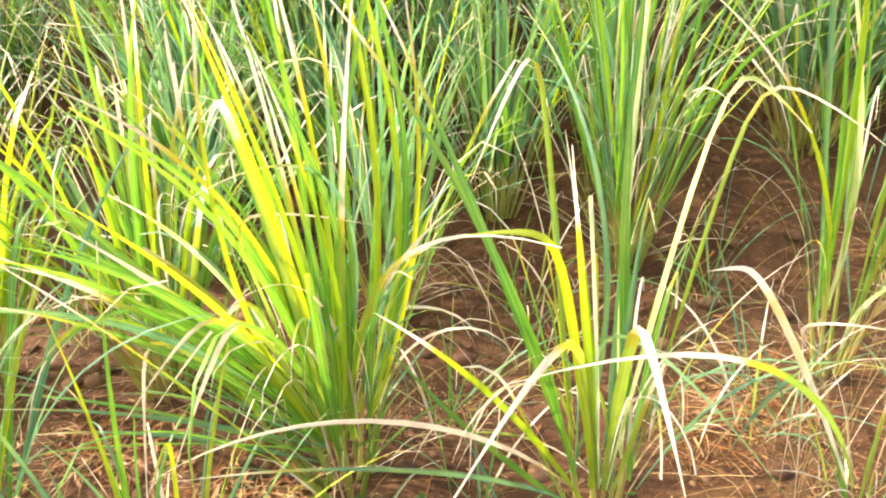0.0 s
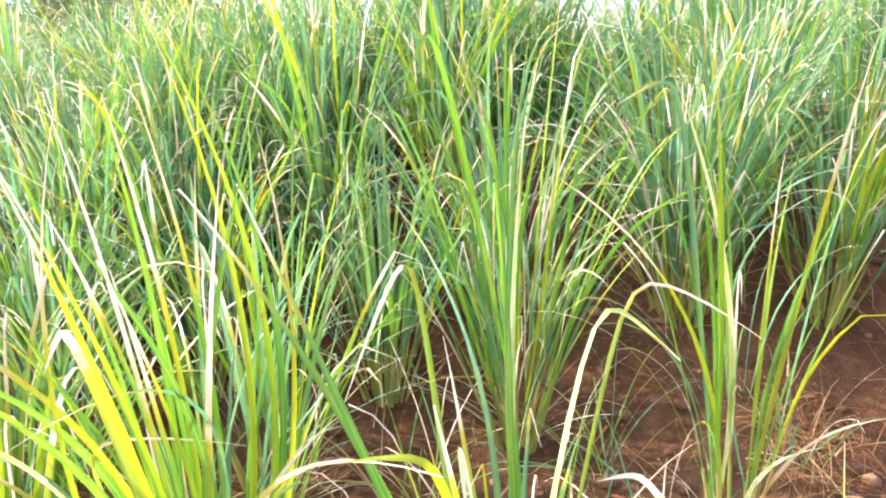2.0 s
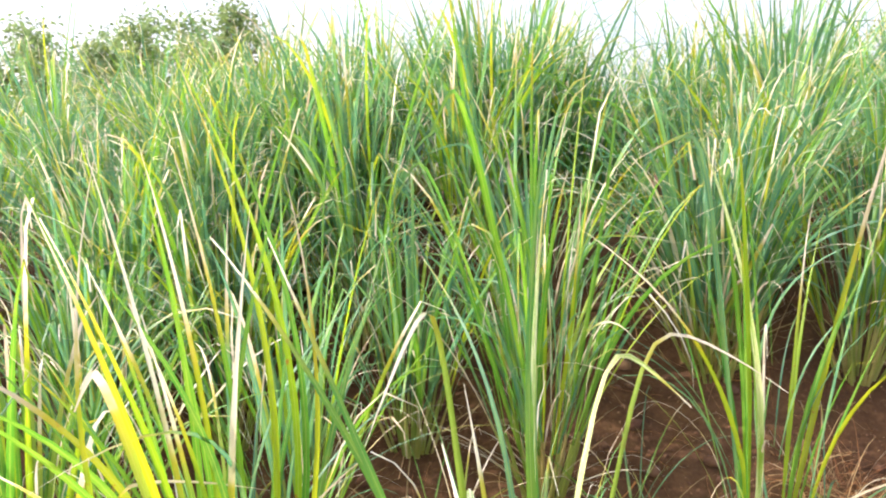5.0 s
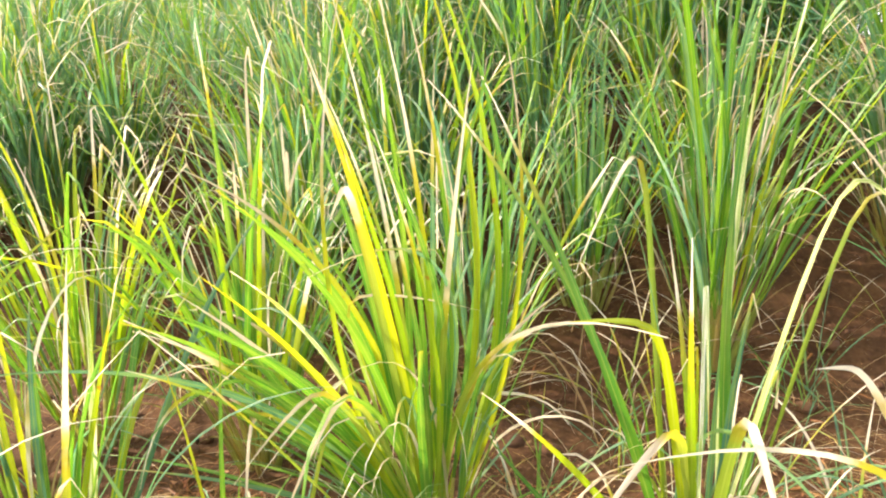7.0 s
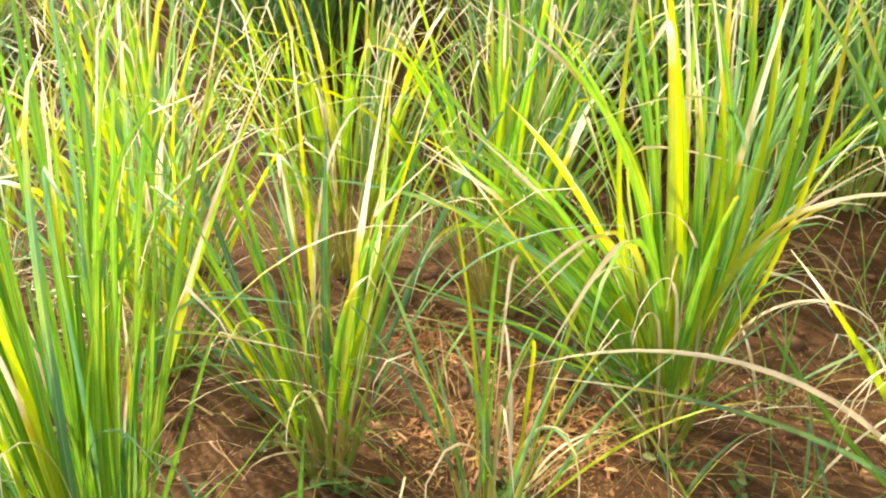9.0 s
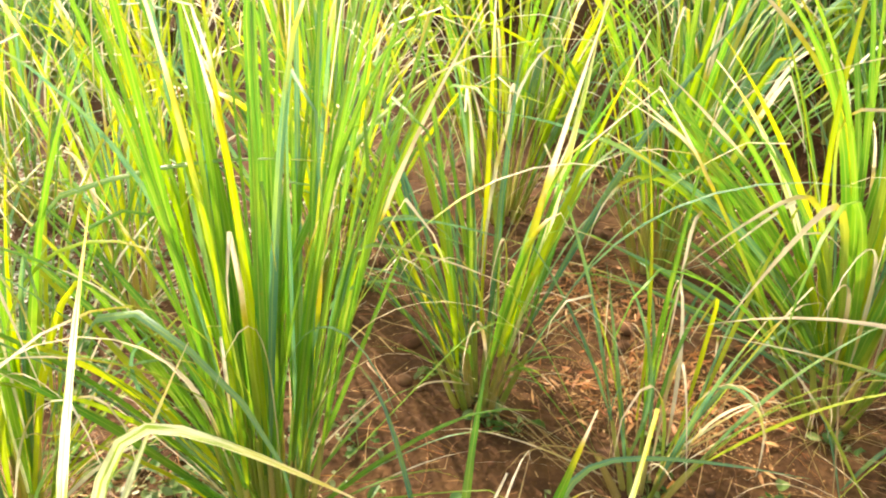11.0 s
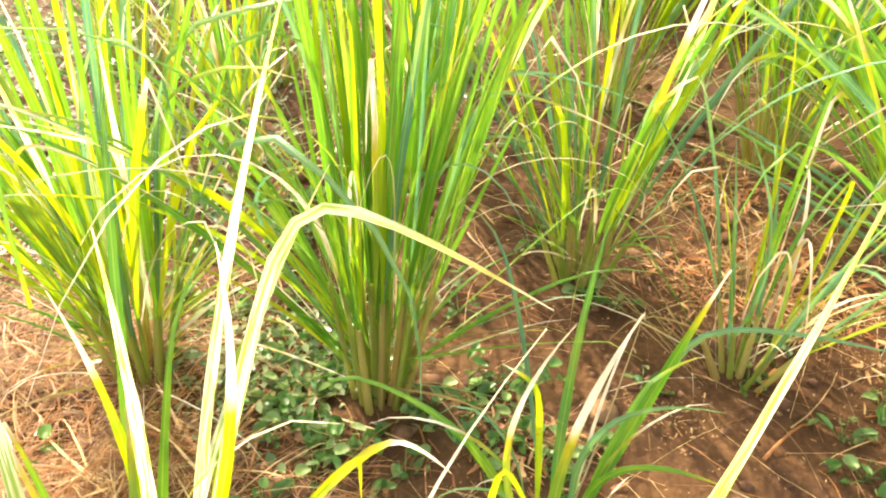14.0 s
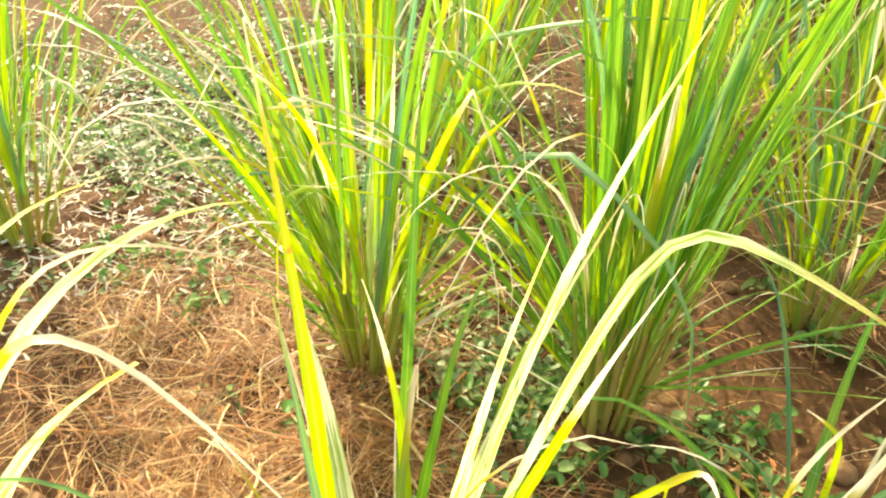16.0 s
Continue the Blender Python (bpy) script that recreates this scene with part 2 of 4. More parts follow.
def mesh_of(name, verts, faces, material, uvs=None, smooth_shade=True):
    me = bpy.data.meshes.new(name)
    me.from_pydata([tuple(v) for v in verts], [], faces)
    me.materials.append(material)
    if uvs is not None:
        layer = me.uv_layers.new(name="UVMap")
        flat = np.asarray([uvs[i] for f in faces for i in f], dtype=np.float32).ravel()
        layer.data.foreach_set("uv", flat)
    if smooth_shade:
        me.polygons.foreach_set("use_smooth", [True] * len(me.polygons))
    me.update()
    return me


def ribbon(points, sides, widths, fold):
    """A blade along points: three vertices across, folded along the midrib."""
    verts, faces, uvs = [], [], []
    n = len(points)
    for i, (p, s, w) in enumerate(zip(points, sides, widths)):
        a = points[max(0, i - 1)]
        b = points[min(n - 1, i + 1)]
        up = (b - a).normalized().cross(s)
        v = i / (n - 1)
        verts += [p - s * w * 0.5 + up * w * fold, p, p + s * w * 0.5 + up * w * fold]
        uvs += [(0.0, v), (0.5, v), (1.0, v)]
        if i:
            k = 3 * i
            faces += [(k - 3, k - 2, k + 1, k), (k - 2, k - 1, k + 2, k + 1)]
    return verts, faces, uvs


def blade_widths(n, width, foot=0.55, end=0.05, taper=3.0):
    """Widths along a blade; end: the share left at the tip, more where the tip has broken off."""
    out = []
    for i in range(n):
        v = i / (n - 1)
        grow = foot + (1 - foot) * smooth(0.0, 0.35, v)
        out.append(width * grow * max(end, 1 - v ** taper) * (1 + 0.07 * math.sin(i * 2.3 + width * 7000)))
    return out


def grown_blade(rng, foot, azimuth, lean, length, bend, width, kink=None, n=13):
    """A blade that leaves foot at lean degrees from upright towards azimuth and bends over by bend degrees; kink: where it is folded, and by how much."""
    points, sides = [Vector(foot)], []
    step = length / (n - 1)
    drift = rng.uniform(-14, 14)
    hook, hook_at = (rng.uniform(30, 135), rng.uniform(0.55, 0.86)) if rng.random() < 0.62 else (0.0, 1.0)
    blunt = rng.random() < 0.2 and width > 0.008
    twist0, twist1 = rng.uniform(-50, 50), rng.uniform(-70, 70)
    power = rng.uniform(1.4, 2.6)
    for i in range(n):
        v = i / (n - 1)
        th = lean + bend * v ** power
        if kink and v > kink[0]:
            th += kink[1] * smooth(kink[0], kink[0] + 0.07, v)
        th += hook * smooth(hook_at, 1.08, v)
        th = min(th, 176)
        az = radians(azimuth + drift * v)
        d = Vector((math.sin(az) * math.sin(radians(th)), math.cos(az) * math.sin(radians(th)), math.cos(radians(th))))
        if i < n - 1:
            points.append(points[-1] + d * step)
        across = Vector((math.cos(az), -math.sin(az), 0))
        tw = radians(twist0 + twist1 * v) * (1 - 0.6 * v)
        sides.append((across * math.cos(tw) + d.cross(across) * math.sin(tw)).normalized())
    return ribbon(points, sides, blade_widths(n, width, 0.36, 0.35 if blunt else 0.05, 2.2), rng.uniform(0.08, 0.22))


def set_blade(rng, foot, mid, tip, width, face=180.0, folded=False):
    """A blade from foot that passes mid and ends at tip; folded: it is broken at mid and hangs from there; face: the bearing to which its flat side turns."""
    a, m, b = Vector(foot), Vector(mid), Vector(tip)
    rise = Vector((0, 0, 1))
    if folded:
        c1 = a * 0.45 + m * 0.55 + rise * 0.07 * (m - a).length
        c2 = m * 0.55 + b * 0.45 + rise * 0.10 * (b - m).length
        points = [a * (1 - v) ** 2 + c1 * 2 * v * (1 - v) + m * v * v for v in (i / 9 for i in range(9))]
        points += [m * (1 - v) ** 2 + c2 * 2 * v * (1 - v) + b * v * v for v in (i / 7 for i in range(8))]
    else:
        s = (m - a).length / ((m - a).length + (b - m).length)
        c = (m - a * (1 - s) ** 2 - b * s * s) / (2 * s * (1 - s))
        points = [a * (1 - v) ** 2 + c * 2 * v * (1 - v) + b * v * v for v in (i / 15 for i in range(16))]
    n = len(points)
    if folded:
        for _ in range(3):
            points = [points[0]] + [points[i] * 0.5 + (points[i - 1] + points[i + 1]) * 0.25 for i in range(1, n - 1)] + [points[-1]]
    sides = []
    for i in range(n):
        d = (points[min(n - 1, i + 1)] - points[max(0, i - 1)]).normalized()
        az = radians(face + 16 * math.sin(i * 0.45 + width * 900))
        sides.append(d.cross(Vector((math.sin(az), math.cos(az), 0.45))).normalized())
    return ribbon(points, sides, blade_widths(n, width, 0.42, 0.14 if rng.random() < 0.2 else 0.05, 2.3), rng.uniform(0.08, 0.18))


def set_leaf(root, key, width, mid, tip, face=180, folded=False):
    """Adds one leaf to a tussock, from its heart through mid to tip."""
    rng = random.Random(round(1000 * (mid[0] + 7 * tip[1])))
    o = Vector(root.location)
    m = Vector(mid) - o
    out = Vector((m.x, m.y, 0))
    foot = out.normalized() * (0.03 + 0.02 * smooth(0.2, 0.5, m.z)) + Vector((0, 0, 0.05 + 0.09 * smooth(0.25, 0.5, m.z)))
    data = set_blade(rng, foot, m, Vector(tip) - o, width * 1.1, face, folded)
    part("leaf", data[0], data[1], MATS[key], root, data[2])


def tube(points, radii, sides=6):
    verts, faces, uvs = [], [], []
    n = len(points)
    for i, (p, r) in enumerate(zip(points, radii)):
        d = (points[min(n - 1, i + 1)] - points[max(0, i - 1)]).normalized()
        a = d.orthogonal().normalized()
        b = d.cross(a)
        for k in range(sides):
            t = 2 * math.pi * k / sides
            verts.append(p + (a * math.cos(t) + b * math.sin(t)) * r)
            uvs.append((k / sides, i / (n - 1)))
        if i:
            for k in range(sides):
                j, m = (i - 1) * sides + k, (i - 1) * sides + (k + 1) % sides
                faces.append((j, m, m + sides, j + sides))
    return verts, faces, uvs


def joined(pieces):
    verts, faces, uvs = [], [], []
    for v, f, u in pieces:
        o = len(verts)
        verts += v
        faces += [tuple(i + o for i in q) for q in f]
        uvs += u
    return verts, faces, uvs


MATS = {"g": LEAF_GREEN, "b": LEAF_BLUE, "y": LEAF_YELLOW, "d": LEAF_DRY, "h": LEAF_HALF, "p": LEAF_SUNLIT_WHITE, "r": LEAF_DEAD}


def clump_pieces(rng, stalks, per_stalk, height, spread, droop, mix, radius=0.05, lean=(0, 0), width=0.013, skirt=0, shoots=0, arch=(4, 34), strands=0, crook=0.42):
    """Blades and stalks of one tussock about its base. Returns [(kind, material key, mesh data)]."""
    out = []
    for i in range(stalks):
        a = 360 * (i * 0.618 + rng.uniform(-0.1, 0.1))
        q = math.sqrt((i + 0.5) / stalks)
        tilt = spread * q * rng.uniform(0.6, 1.15)
        az = radians(a)
        foot = Vector((math.sin(az), math.cos(az), 0)) * radius * q
        foot.z = -0.012
        d = Vector((math.sin(az) * math.sin(radians(tilt)) + lean[0], math.cos(az) * math.sin(radians(tilt)) + lean[1], math.cos(radians(tilt)))).normalized()
        h = height * rng.uniform(0.18, 0.29)
        r = rng.uniform(0.0038, 0.0064)
        pts = [foot, foot + d * h * 0.5, foot + d * h]
        out.append(("stalk", "s", tube(pts, (r * 1.25, r, r * 0.7), 6)))
        base_az = math.degrees(math.atan2(d.x, d.y))
        base_tilt = math.degrees(math.acos(max(-1, min(1, d.z))))
        for k in range(per_stalk):
            start = foot + d * h * rng.uniform(0.72, 1.0)
            length = height * rng.uniform(0.62, 1.12)
            bend = rng.uniform(*arch)
            kink = None
            key = rng.choices("gbyd", mix)[0]
            if rng.random() < droop:
                bend = rng.uniform(45, 105)
                if rng.random() < 0.4:
                    kink = (rng.uniform(0.45, 0.75), rng.uniform(40, 80))
            elif rng.random() < crook:
                kink = (rng.uniform(0.68, 0.88), rng.uniform(70, 140))
                if rng.random() < 0.22:
                    key = "h"
            if key == "d":
                length *= rng.uniform(0.45, 0.9)
                bend = rng.uniform(50, 130)
            laz = base_az + rng.uniform(-28, 28)
            lt = max(1.0, base_tilt + rng.uniform(-6, 9))
            w = width * rng.uniform(0.65, 1.2) * (0.6 if key == "d" else 1)
            out.append(("stalk_leaf", key, grown_blade(rng, start, laz, lt, length, bend, w, kink)))
    for i in range(int(strands * 1.7)):
        az = rng.uniform(0, 360)
        foot = Vector((math.sin(radians(az)) * radius * 1.5, math.cos(radians(az)) * radius * 1.5, height * rng.uniform(0.15, 0.4)))
        data = grown_blade(rng, foot, az + rng.uniform(-50, 50), rng.uniform(5, 30), height * rng.uniform(0.35, 0.85), rng.uniform(70, 150), rng.uniform(0.003, 0.009), None, 13)
        out.append(("leaf", rng.choice("bdhb"), data))
    for i in range(shoots):
        az = rng.uniform(0, 360)
        foot = Vector((math.sin(radians(az)) * radius, math.cos(radians(az)) * radius, rng.uniform(0.02, 0.14)))
        data = grown_blade(rng, foot, az + rng.uniform(-30, 30), rng.uniform(20, 60), rng.uniform(0.10, 0.30), rng.uniform(10, 60), rng.uniform(0.004, 0.008), None, 8)
        out.append(("leaf", rng.choices("gby", mix[:3])[0], data))
    for i in range(skirt):
        az = rng.uniform(0, 360)
        foot = Vector((math.sin(radians(az)) * radius, math.cos(radians(az)) * radius, rng.uniform(0.01, 0.08)))
        data = grown_blade(rng, foot, az + rng.uniform(-40, 40), rng.uniform(35, 70), rng.uniform(0.14, 0.38), rng.uniform(30, 60), rng.uniform(0.002, 0.005), None, 8)
        out.append(("leaf", rng.choice("drr"), data))
    return out


def clump_near(name, x, y, seed, label, **shape):
    """A tussock whose every blade and stalk is an object of its own."""
    rng = random.Random(seed)
    root = new(name)
    root.location = (x, y, ground_z(x, y))
    tagged(root, label, "grass clump", "grass clumps of the plot")
    stalk = root
    for kind, key, data in clump_pieces(rng, **shape):
        if kind == "stalk":
            stalk = part(kind, data[0], data[1], STALK, root, data[2])
        else:
            part("leaf", data[0], data[1], MATS[key], stalk if kind == "stalk_leaf" else root, data[2])
    return root


def clump_far(name, seed, label, **shape):
    """A tussock with its blades joined by colour."""
    rng = random.Random(seed)
    root = new(name)
    tagged(root, label, "grass clump", "grass clumps of the plot")
    pieces = clump_pieces(rng, **shape)
    for key, pname in (("s", "stalk_tuft"), ("g", "green_foliage"), ("b", "bluish_foliage"), ("h", "half_dry_foliage"), ("y", "yellow_foliage"), ("d", "dry_foliage"), ("r", "dead_foliage")):
        chosen = [p[2] for p in pieces if p[1] == key]
        if chosen:
            v, f, u = joined(chosen)
            tagged(part(pname, v, f, STALK if key == "s" else MATS[key], root, u), kind="stuff")
    return root


# ---- ground ----
def build_ground():
    def axis(lo, hi, step, reach):
        mid = list(np.arange(lo, hi, step))
        right, left, s = [], [], step
        p = mid[-1]
        while p < reach:
            s *= 1.16
            p += s
            right.append(p)
        p, s = mid[0], step
        while p > -reach:
            s *= 1.16
            p -= s
            left.append(p)
        return left[::-1] + mid + right
    xs = axis(-2.3, 2.3, 0.02, 900)
    ys = axis(-0.7, 4.2, 0.02, 900)
    verts = [(x, y, ground_z(x, y)) for y in ys for x in xs]
    nx = len(xs)
    faces = [(j * nx + i, j * nx + i + 1, (j + 1) * nx + i + 1, (j + 1) * nx + i) for j in range(len(ys) - 1) for i in range(nx - 1)]
    ob = new("ground", mesh_of("ground", verts, faces, SOIL))
    tagged(ob, "reddish-brown cloddy field soil with straw litter", "ground", kind="structure")


build_ground()


def build_backdrop():
    # a glowing ring, added to stand in for far land washed out by haze
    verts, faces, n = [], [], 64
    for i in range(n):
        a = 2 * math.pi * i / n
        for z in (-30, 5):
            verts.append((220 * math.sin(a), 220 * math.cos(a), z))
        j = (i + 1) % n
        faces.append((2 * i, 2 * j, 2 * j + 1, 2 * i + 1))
    ob = new("backdrop", mesh_of("backdrop", verts, faces, haze_glow_material()))
    tagged(ob, "self-lit ring standing in for pale hazy distance below a bright white sky", "backdrop", kind="structure")


build_backdrop()

# ---- the near tussocks ----
GREEN = "dense green grass clump with upright strap leaves"
YELLOWED = "yellow-green grass clump with arching withered leaf tips"
green_clump = clump_near("grass_clump", -0.78, 0.41, 11, GREEN, stalks=26, per_stalk=3, height=0.90, spread=11, droop=0.08, mix=(10, 1.2, 1.8, 0.2), radius=0.045, width=0.0115, skirt=16, shoots=16, arch=(2, 22), strands=12)
glowing_clump = clump_near("grass_clump", -1.12, 0.17, 12, YELLOWED, stalks=24, per_stalk=3, height=0.85, spread=19, droop=0.16, mix=(5, 0.8, 4.5, 0.5), radius=0.05, width=0.013, skirt=22, shoots=24, arch=(4, 36), strands=16)
shaded_clump = clump_near("grass_clump", -0.76, 0.90, 13, "bluish-green grass clump with reddish dead stalks at its foot", stalks=15, per_stalk=2, height=0.74, spread=24, droop=0.25, mix=(5, 3, 1.5, 0.8), radius=0.045, width=0.014, skirt=12, shoots=20, arch=(8, 50), strands=9)
sparse_clump = clump_near("grass_clump", -0.40, 0.87, 14, "sparse grass clump with bluish leaves over dead stalks", stalks=11, per_stalk=2, height=0.54, spread=32, droop=0.35, mix=(3, 5, 1.5, 1.2), radius=0.035, width=0.008, skirt=14, arch=(10, 60), strands=5)
broad_clump = clump_near("grass_clump", -0.22, 1.28, 15, "broad yellow-green grass clump with splayed leaves", stalks=12, per_stalk=2, height=0.84, spread=30, droop=0.22, mix=(9, 3, 1, 0.6), lean=(-0.12, -0.03), radius=0.055, width=0.0145, skirt=22, shoots=14, arch=(6, 40), strands=22)
yellow_clump = clump_near("grass_clump", 0.26, 1.16, 116, YELLOWED, stalks=7, per_stalk=2, height=0.70, spread=15, droop=0.2, arch=(4, 22), mix=(4, 3, 2, 1.5), radius=0.04, width=0.012, skirt=14, strands=14)
tall_clump = clump_near("grass_clump", 0.80, 1.70, 17, "tall thin grass clump with straw-coloured lower leaves", stalks=7, per_stalk=2, height=0.92, spread=15, droop=0.15, mix=(4, 3, 2, 1.4), radius=0.035, width=0.012, skirt=12, arch=(6, 40), strands=7)
back_clump = clump_near("grass_clump", 0.37, 2.10, 18, GREEN, stalks=18, per_stalk=3, height=0.95, spread=25, droop=0.3, mix=(5, 4, 1, 1.2), radius=0.05, skirt=30, arch=(8, 50), strands=26)
low_clump = clump_near("grass_clump", -0.39, 0.35, 23, "low grass clump with a few broad green leaves", stalks=5, per_stalk=1, height=0.42, spread=24, droop=0.3, mix=(4, 3, 1, 1), radius=0.025, skirt=8, strands=5)
front_clump = clump_near("grass_clump", -0.58, -0.08, 24, "sunlit grass clump with broad leaves painted sun-white", stalks=9, per_stalk=1, height=0.5, spread=18, droop=0.2, mix=(4, 1, 4, 0), radius=0.035, skirt=8)
edge_clump = clump_near("grass_clump", -0.27, 0.12, 25, "small grass clump with one broad leaf painted sun-white", stalks=4, per_stalk=1, height=0.34, spread=16, droop=0.2, mix=(3, 1, 2, 0), radius=0.02, skirt=4)
side_clump = clump_near("grass_clump", -0.74, -0.50, 26, "small arching grass clump with leaves painted sun-white", stalks=6, per_stalk=1, height=0.4, spread=20, droop=0.4, mix=(3, 1, 3, 1), radius=0.03, skirt=6)
nearest_clump = clump_near("grass_clump", -0.40, -0.18, 34, "small grass clump with broad yellow and painted sun-white leaves", stalks=5, per_stalk=1, height=0.36, spread=16, droop=0.2, mix=(3, 1, 2, 0), radius=0.025, skirt=4)
right_clump = clump_near("grass_clump", 0.69, 1.18, 27, "small grass clump with dry arching leaves", stalks=4, per_stalk=1, height=0.3, spread=25, droop=0.4, mix=(2, 2, 1, 3), radius=0.02, skirt=14, strands=8)
clump_near("grass_clump", -1.85, -0.31, 19, YELLOWED, stalks=20, per_stalk=3, height=0.80, spread=22, droop=0.2, mix=(3, 2, 5, 1), radius=0.05, skirt=16, arch=(8, 48), strands=18)
middle_clump = clump_near("grass_clump", -0.72, 1.58, 20, YELLOWED, stalks=24, per_stalk=3, height=0.85, spread=25, droop=0.25, mix=(5, 2, 4, 0.8), radius=0.05, width=0.0145, crook=0.6, skirt=24, arch=(8, 48), strands=18)
clump_near("grass_clump", -0.25, 1.95, 21, GREEN, stalks=18, per_stalk=3, height=0.9, spread=26, droop=0.2, mix=(4, 5, 1.5, 1.2), radius=0.05, skirt=24, arch=(8, 48), strands=18)
clump_near("grass_clump", -1.75, 1.45, 28, YELLOWED, stalks=20, per_stalk=3, height=0.88, spread=25, droop=0.25, mix=(4, 1.5, 5, 0.8), radius=0.05, width=0.0145, crook=0.6, skirt=14, arch=(8, 48), strands=18)
clump_near("grass_clump", -1.20, 1.60, 29, YELLOWED, stalks=20, per_stalk=3, height=0.90, spread=25, droop=0.25, mix=(4, 1.5, 5, 0.8), radius=0.05, width=0.0145, crook=0.6, skirt=14, arch=(8, 48), strands=18)
clump_near("grass_clump", -0.85, 2.15, 30, GREEN, stalks=20, per_stalk=4, height=0.9, spread=26, droop=0.25, mix=(4, 4, 1, 1), radius=0.05, skirt=14, arch=(8, 48), strands=18)
clump_near("grass_clump", -2.25, 0.75, 31, YELLOWED, stalks=20, per_stalk=3, height=0.8, spread=26, droop=0.2, mix=(4, 2, 4, 1), radius=0.05, skirt=14, arch=(8, 48), strands=18)
clump_near("grass_clump", -1.50, 0.62, 32, "thin yellow grass clump among low weeds", stalks=9, per_stalk=3, height=0.75, spread=16, droop=0.2, mix=(2, 1, 5, 1), radius=0.03, skirt=10, arch=(8, 48), strands=18)
clump_near("grass_clump", -1.95, 1.00, 33, YELLOWED, stalks=18, per_stalk=3, height=0.8, spread=24, droop=0.25, mix=(3, 2, 4, 1), radius=0.045, skirt=10, arch=(8, 48), strands=18)
clump_near("grass_clump", -1.30, 1.00, 22, YELLOWED, stalks=22, per_stalk=3, height=0.85, spread=26, droop=0.25, mix=(4, 1.5, 5, 0.8), radius=0.05, width=0.0145, crook=0.6, skirt=20, arch=(8, 48), strands=18)
set_leaf(yellow_clump, "y", 0.012, (0.20, 0.80, 0.66), (0.172, 0.59, 0.915), -170)
set_leaf(yellow_clump, "p", 0.005, (0.185, 0.62, 0.895), (0.200, 0.63, 0.72), -170, True)
set_leaf(yellow_clump, "h", 0.015, (0.25, 0.78, 0.69), (0.29, 0.66, 0.56), -165, True)
set_leaf(yellow_clump, "h", 0.013, (0.19, 0.81, 0.65), (0.08, 0.60, 0.59), -165, True)
set_leaf(yellow_clump, "g", 0.013, (0.05, 1.03, 0.74), (-0.11, 1.26, 0.98), 160)
set_leaf(yellow_clump, "g", 0.013, (0.02, 1.06, 0.76), (-0.21, 1.31, 0.97), 155)
set_leaf(yellow_clump, "y", 0.012, (0.09, 1.00, 0.43), (-0.033, 0.828, 0.652), 180)
set_leaf(yellow_clump, "p", 0.007, (0.30, 0.71, 0.95), (0.37, 0.72, 0.89), -190, True)
set_leaf(yellow_clump, "b", 0.008, (0.28, 0.90, 0.58), (0.42, 0.76, 0.48), -180)
set_leaf(yellow_clump, "g", 0.013, (0.27, 1.16, 0.77), (0.33, 1.40, 1.18), -180)
set_leaf(yellow_clump, "b", 0.009, (0.22, 1.16, 0.74), (0.11, 1.40, 0.92), -170)
set_leaf(yellow_clump, "y", 0.013, (0.17, 0.90, 0.72), (0.06, 0.92, 0.71), -180, True)
set_leaf(yellow_clump, "g", 0.012, (0.02, 1.13, 0.30), (-0.095, 1.13, 0.44), 180)
set_leaf(yellow_clump, "d", 0.008, (-0.14, 0.89, 0.45), (-0.40, 0.91, 0.32), 175)
set_leaf(yellow_clump, "b", 0.008, (-0.08, 0.88, 0.39), (-0.34, 0.88, 0.35), 185)
set_leaf(yellow_clump, "h", 0.007, (0.44, 1.18, 0.85), (0.66, 1.25, 0.72), -145, True)
set_leaf(yellow_clump, "h", 0.011, (0.139, 1.196, 0.899), (0.06, 1.01, 0.745), 200, True)
set_leaf(yellow_clump, "y", 0.012, (0.21, 1.06, 0.60), (0.18, 1.14, 0.78), -155)
set_leaf(yellow_clump, "g", 0.012, (0.28, 1.15, 0.53), (0.28, 1.30, 0.88), -180)
set_leaf(yellow_clump, "p", 0.012, (0.28, 1.18, 0.84), (0.31, 1.28, 1.06), -155)
set_leaf(broad_clump, "h", 0.009, (-0.06, 1.12, 0.58), (0.055, 1.053, 0.715), 170)
set_leaf(broad_clump, "h", 0.012, (-0.22, 0.93, 0.88), (-0.24, 0.91, 0.83), 165, True)
set_leaf(broad_clump, "y", 0.014, (-0.43, 1.16, 0.75), (-0.61, 1.17, 0.84), 135)
set_leaf(broad_clump, "y", 0.014, (-0.41, 1.09, 0.53), (-0.57, 1.06, 0.66), 140)
set_leaf(broad_clump, "h", 0.012, (-0.245, 0.945, 0.59), (-0.335, 0.86, 0.37), 170, True)
set_leaf(broad_clump, "h", 0.009, (-0.28, 0.95, 0.585), (-0.42, 0.92, 0.42), 160, True)
set_leaf(broad_clump, "h", 0.007, (-0.32, 1.12, 0.65), (-0.09, 1.12, 0.64), 135, True)
set_leaf(broad_clump, "g", 0.013, (-0.29, 1.26, 0.58), (-0.34, 1.21, 0.91), 145)
set_leaf(broad_clump, "g", 0.012, (-0.22, 1.25, 0.61), (-0.24, 1.20, 0.90), 160)
set_leaf(broad_clump, "g", 0.011, (-0.34, 1.20, 0.65), (-0.46, 1.16, 0.83), 190)
set_leaf(broad_clump, "g", 0.013, (-0.43, 1.05, 0.51), (-0.58, 0.94, 0.66), 140)
set_leaf(broad_clump, "b", 0.013, (-0.54, 1.06, 0.50), (-0.76, 0.84, 0.60), 165)
set_leaf(broad_clump, "g", 0.009, (-0.51, 1.08, 0.50), (-0.55, 0.82, 0.45), 150)
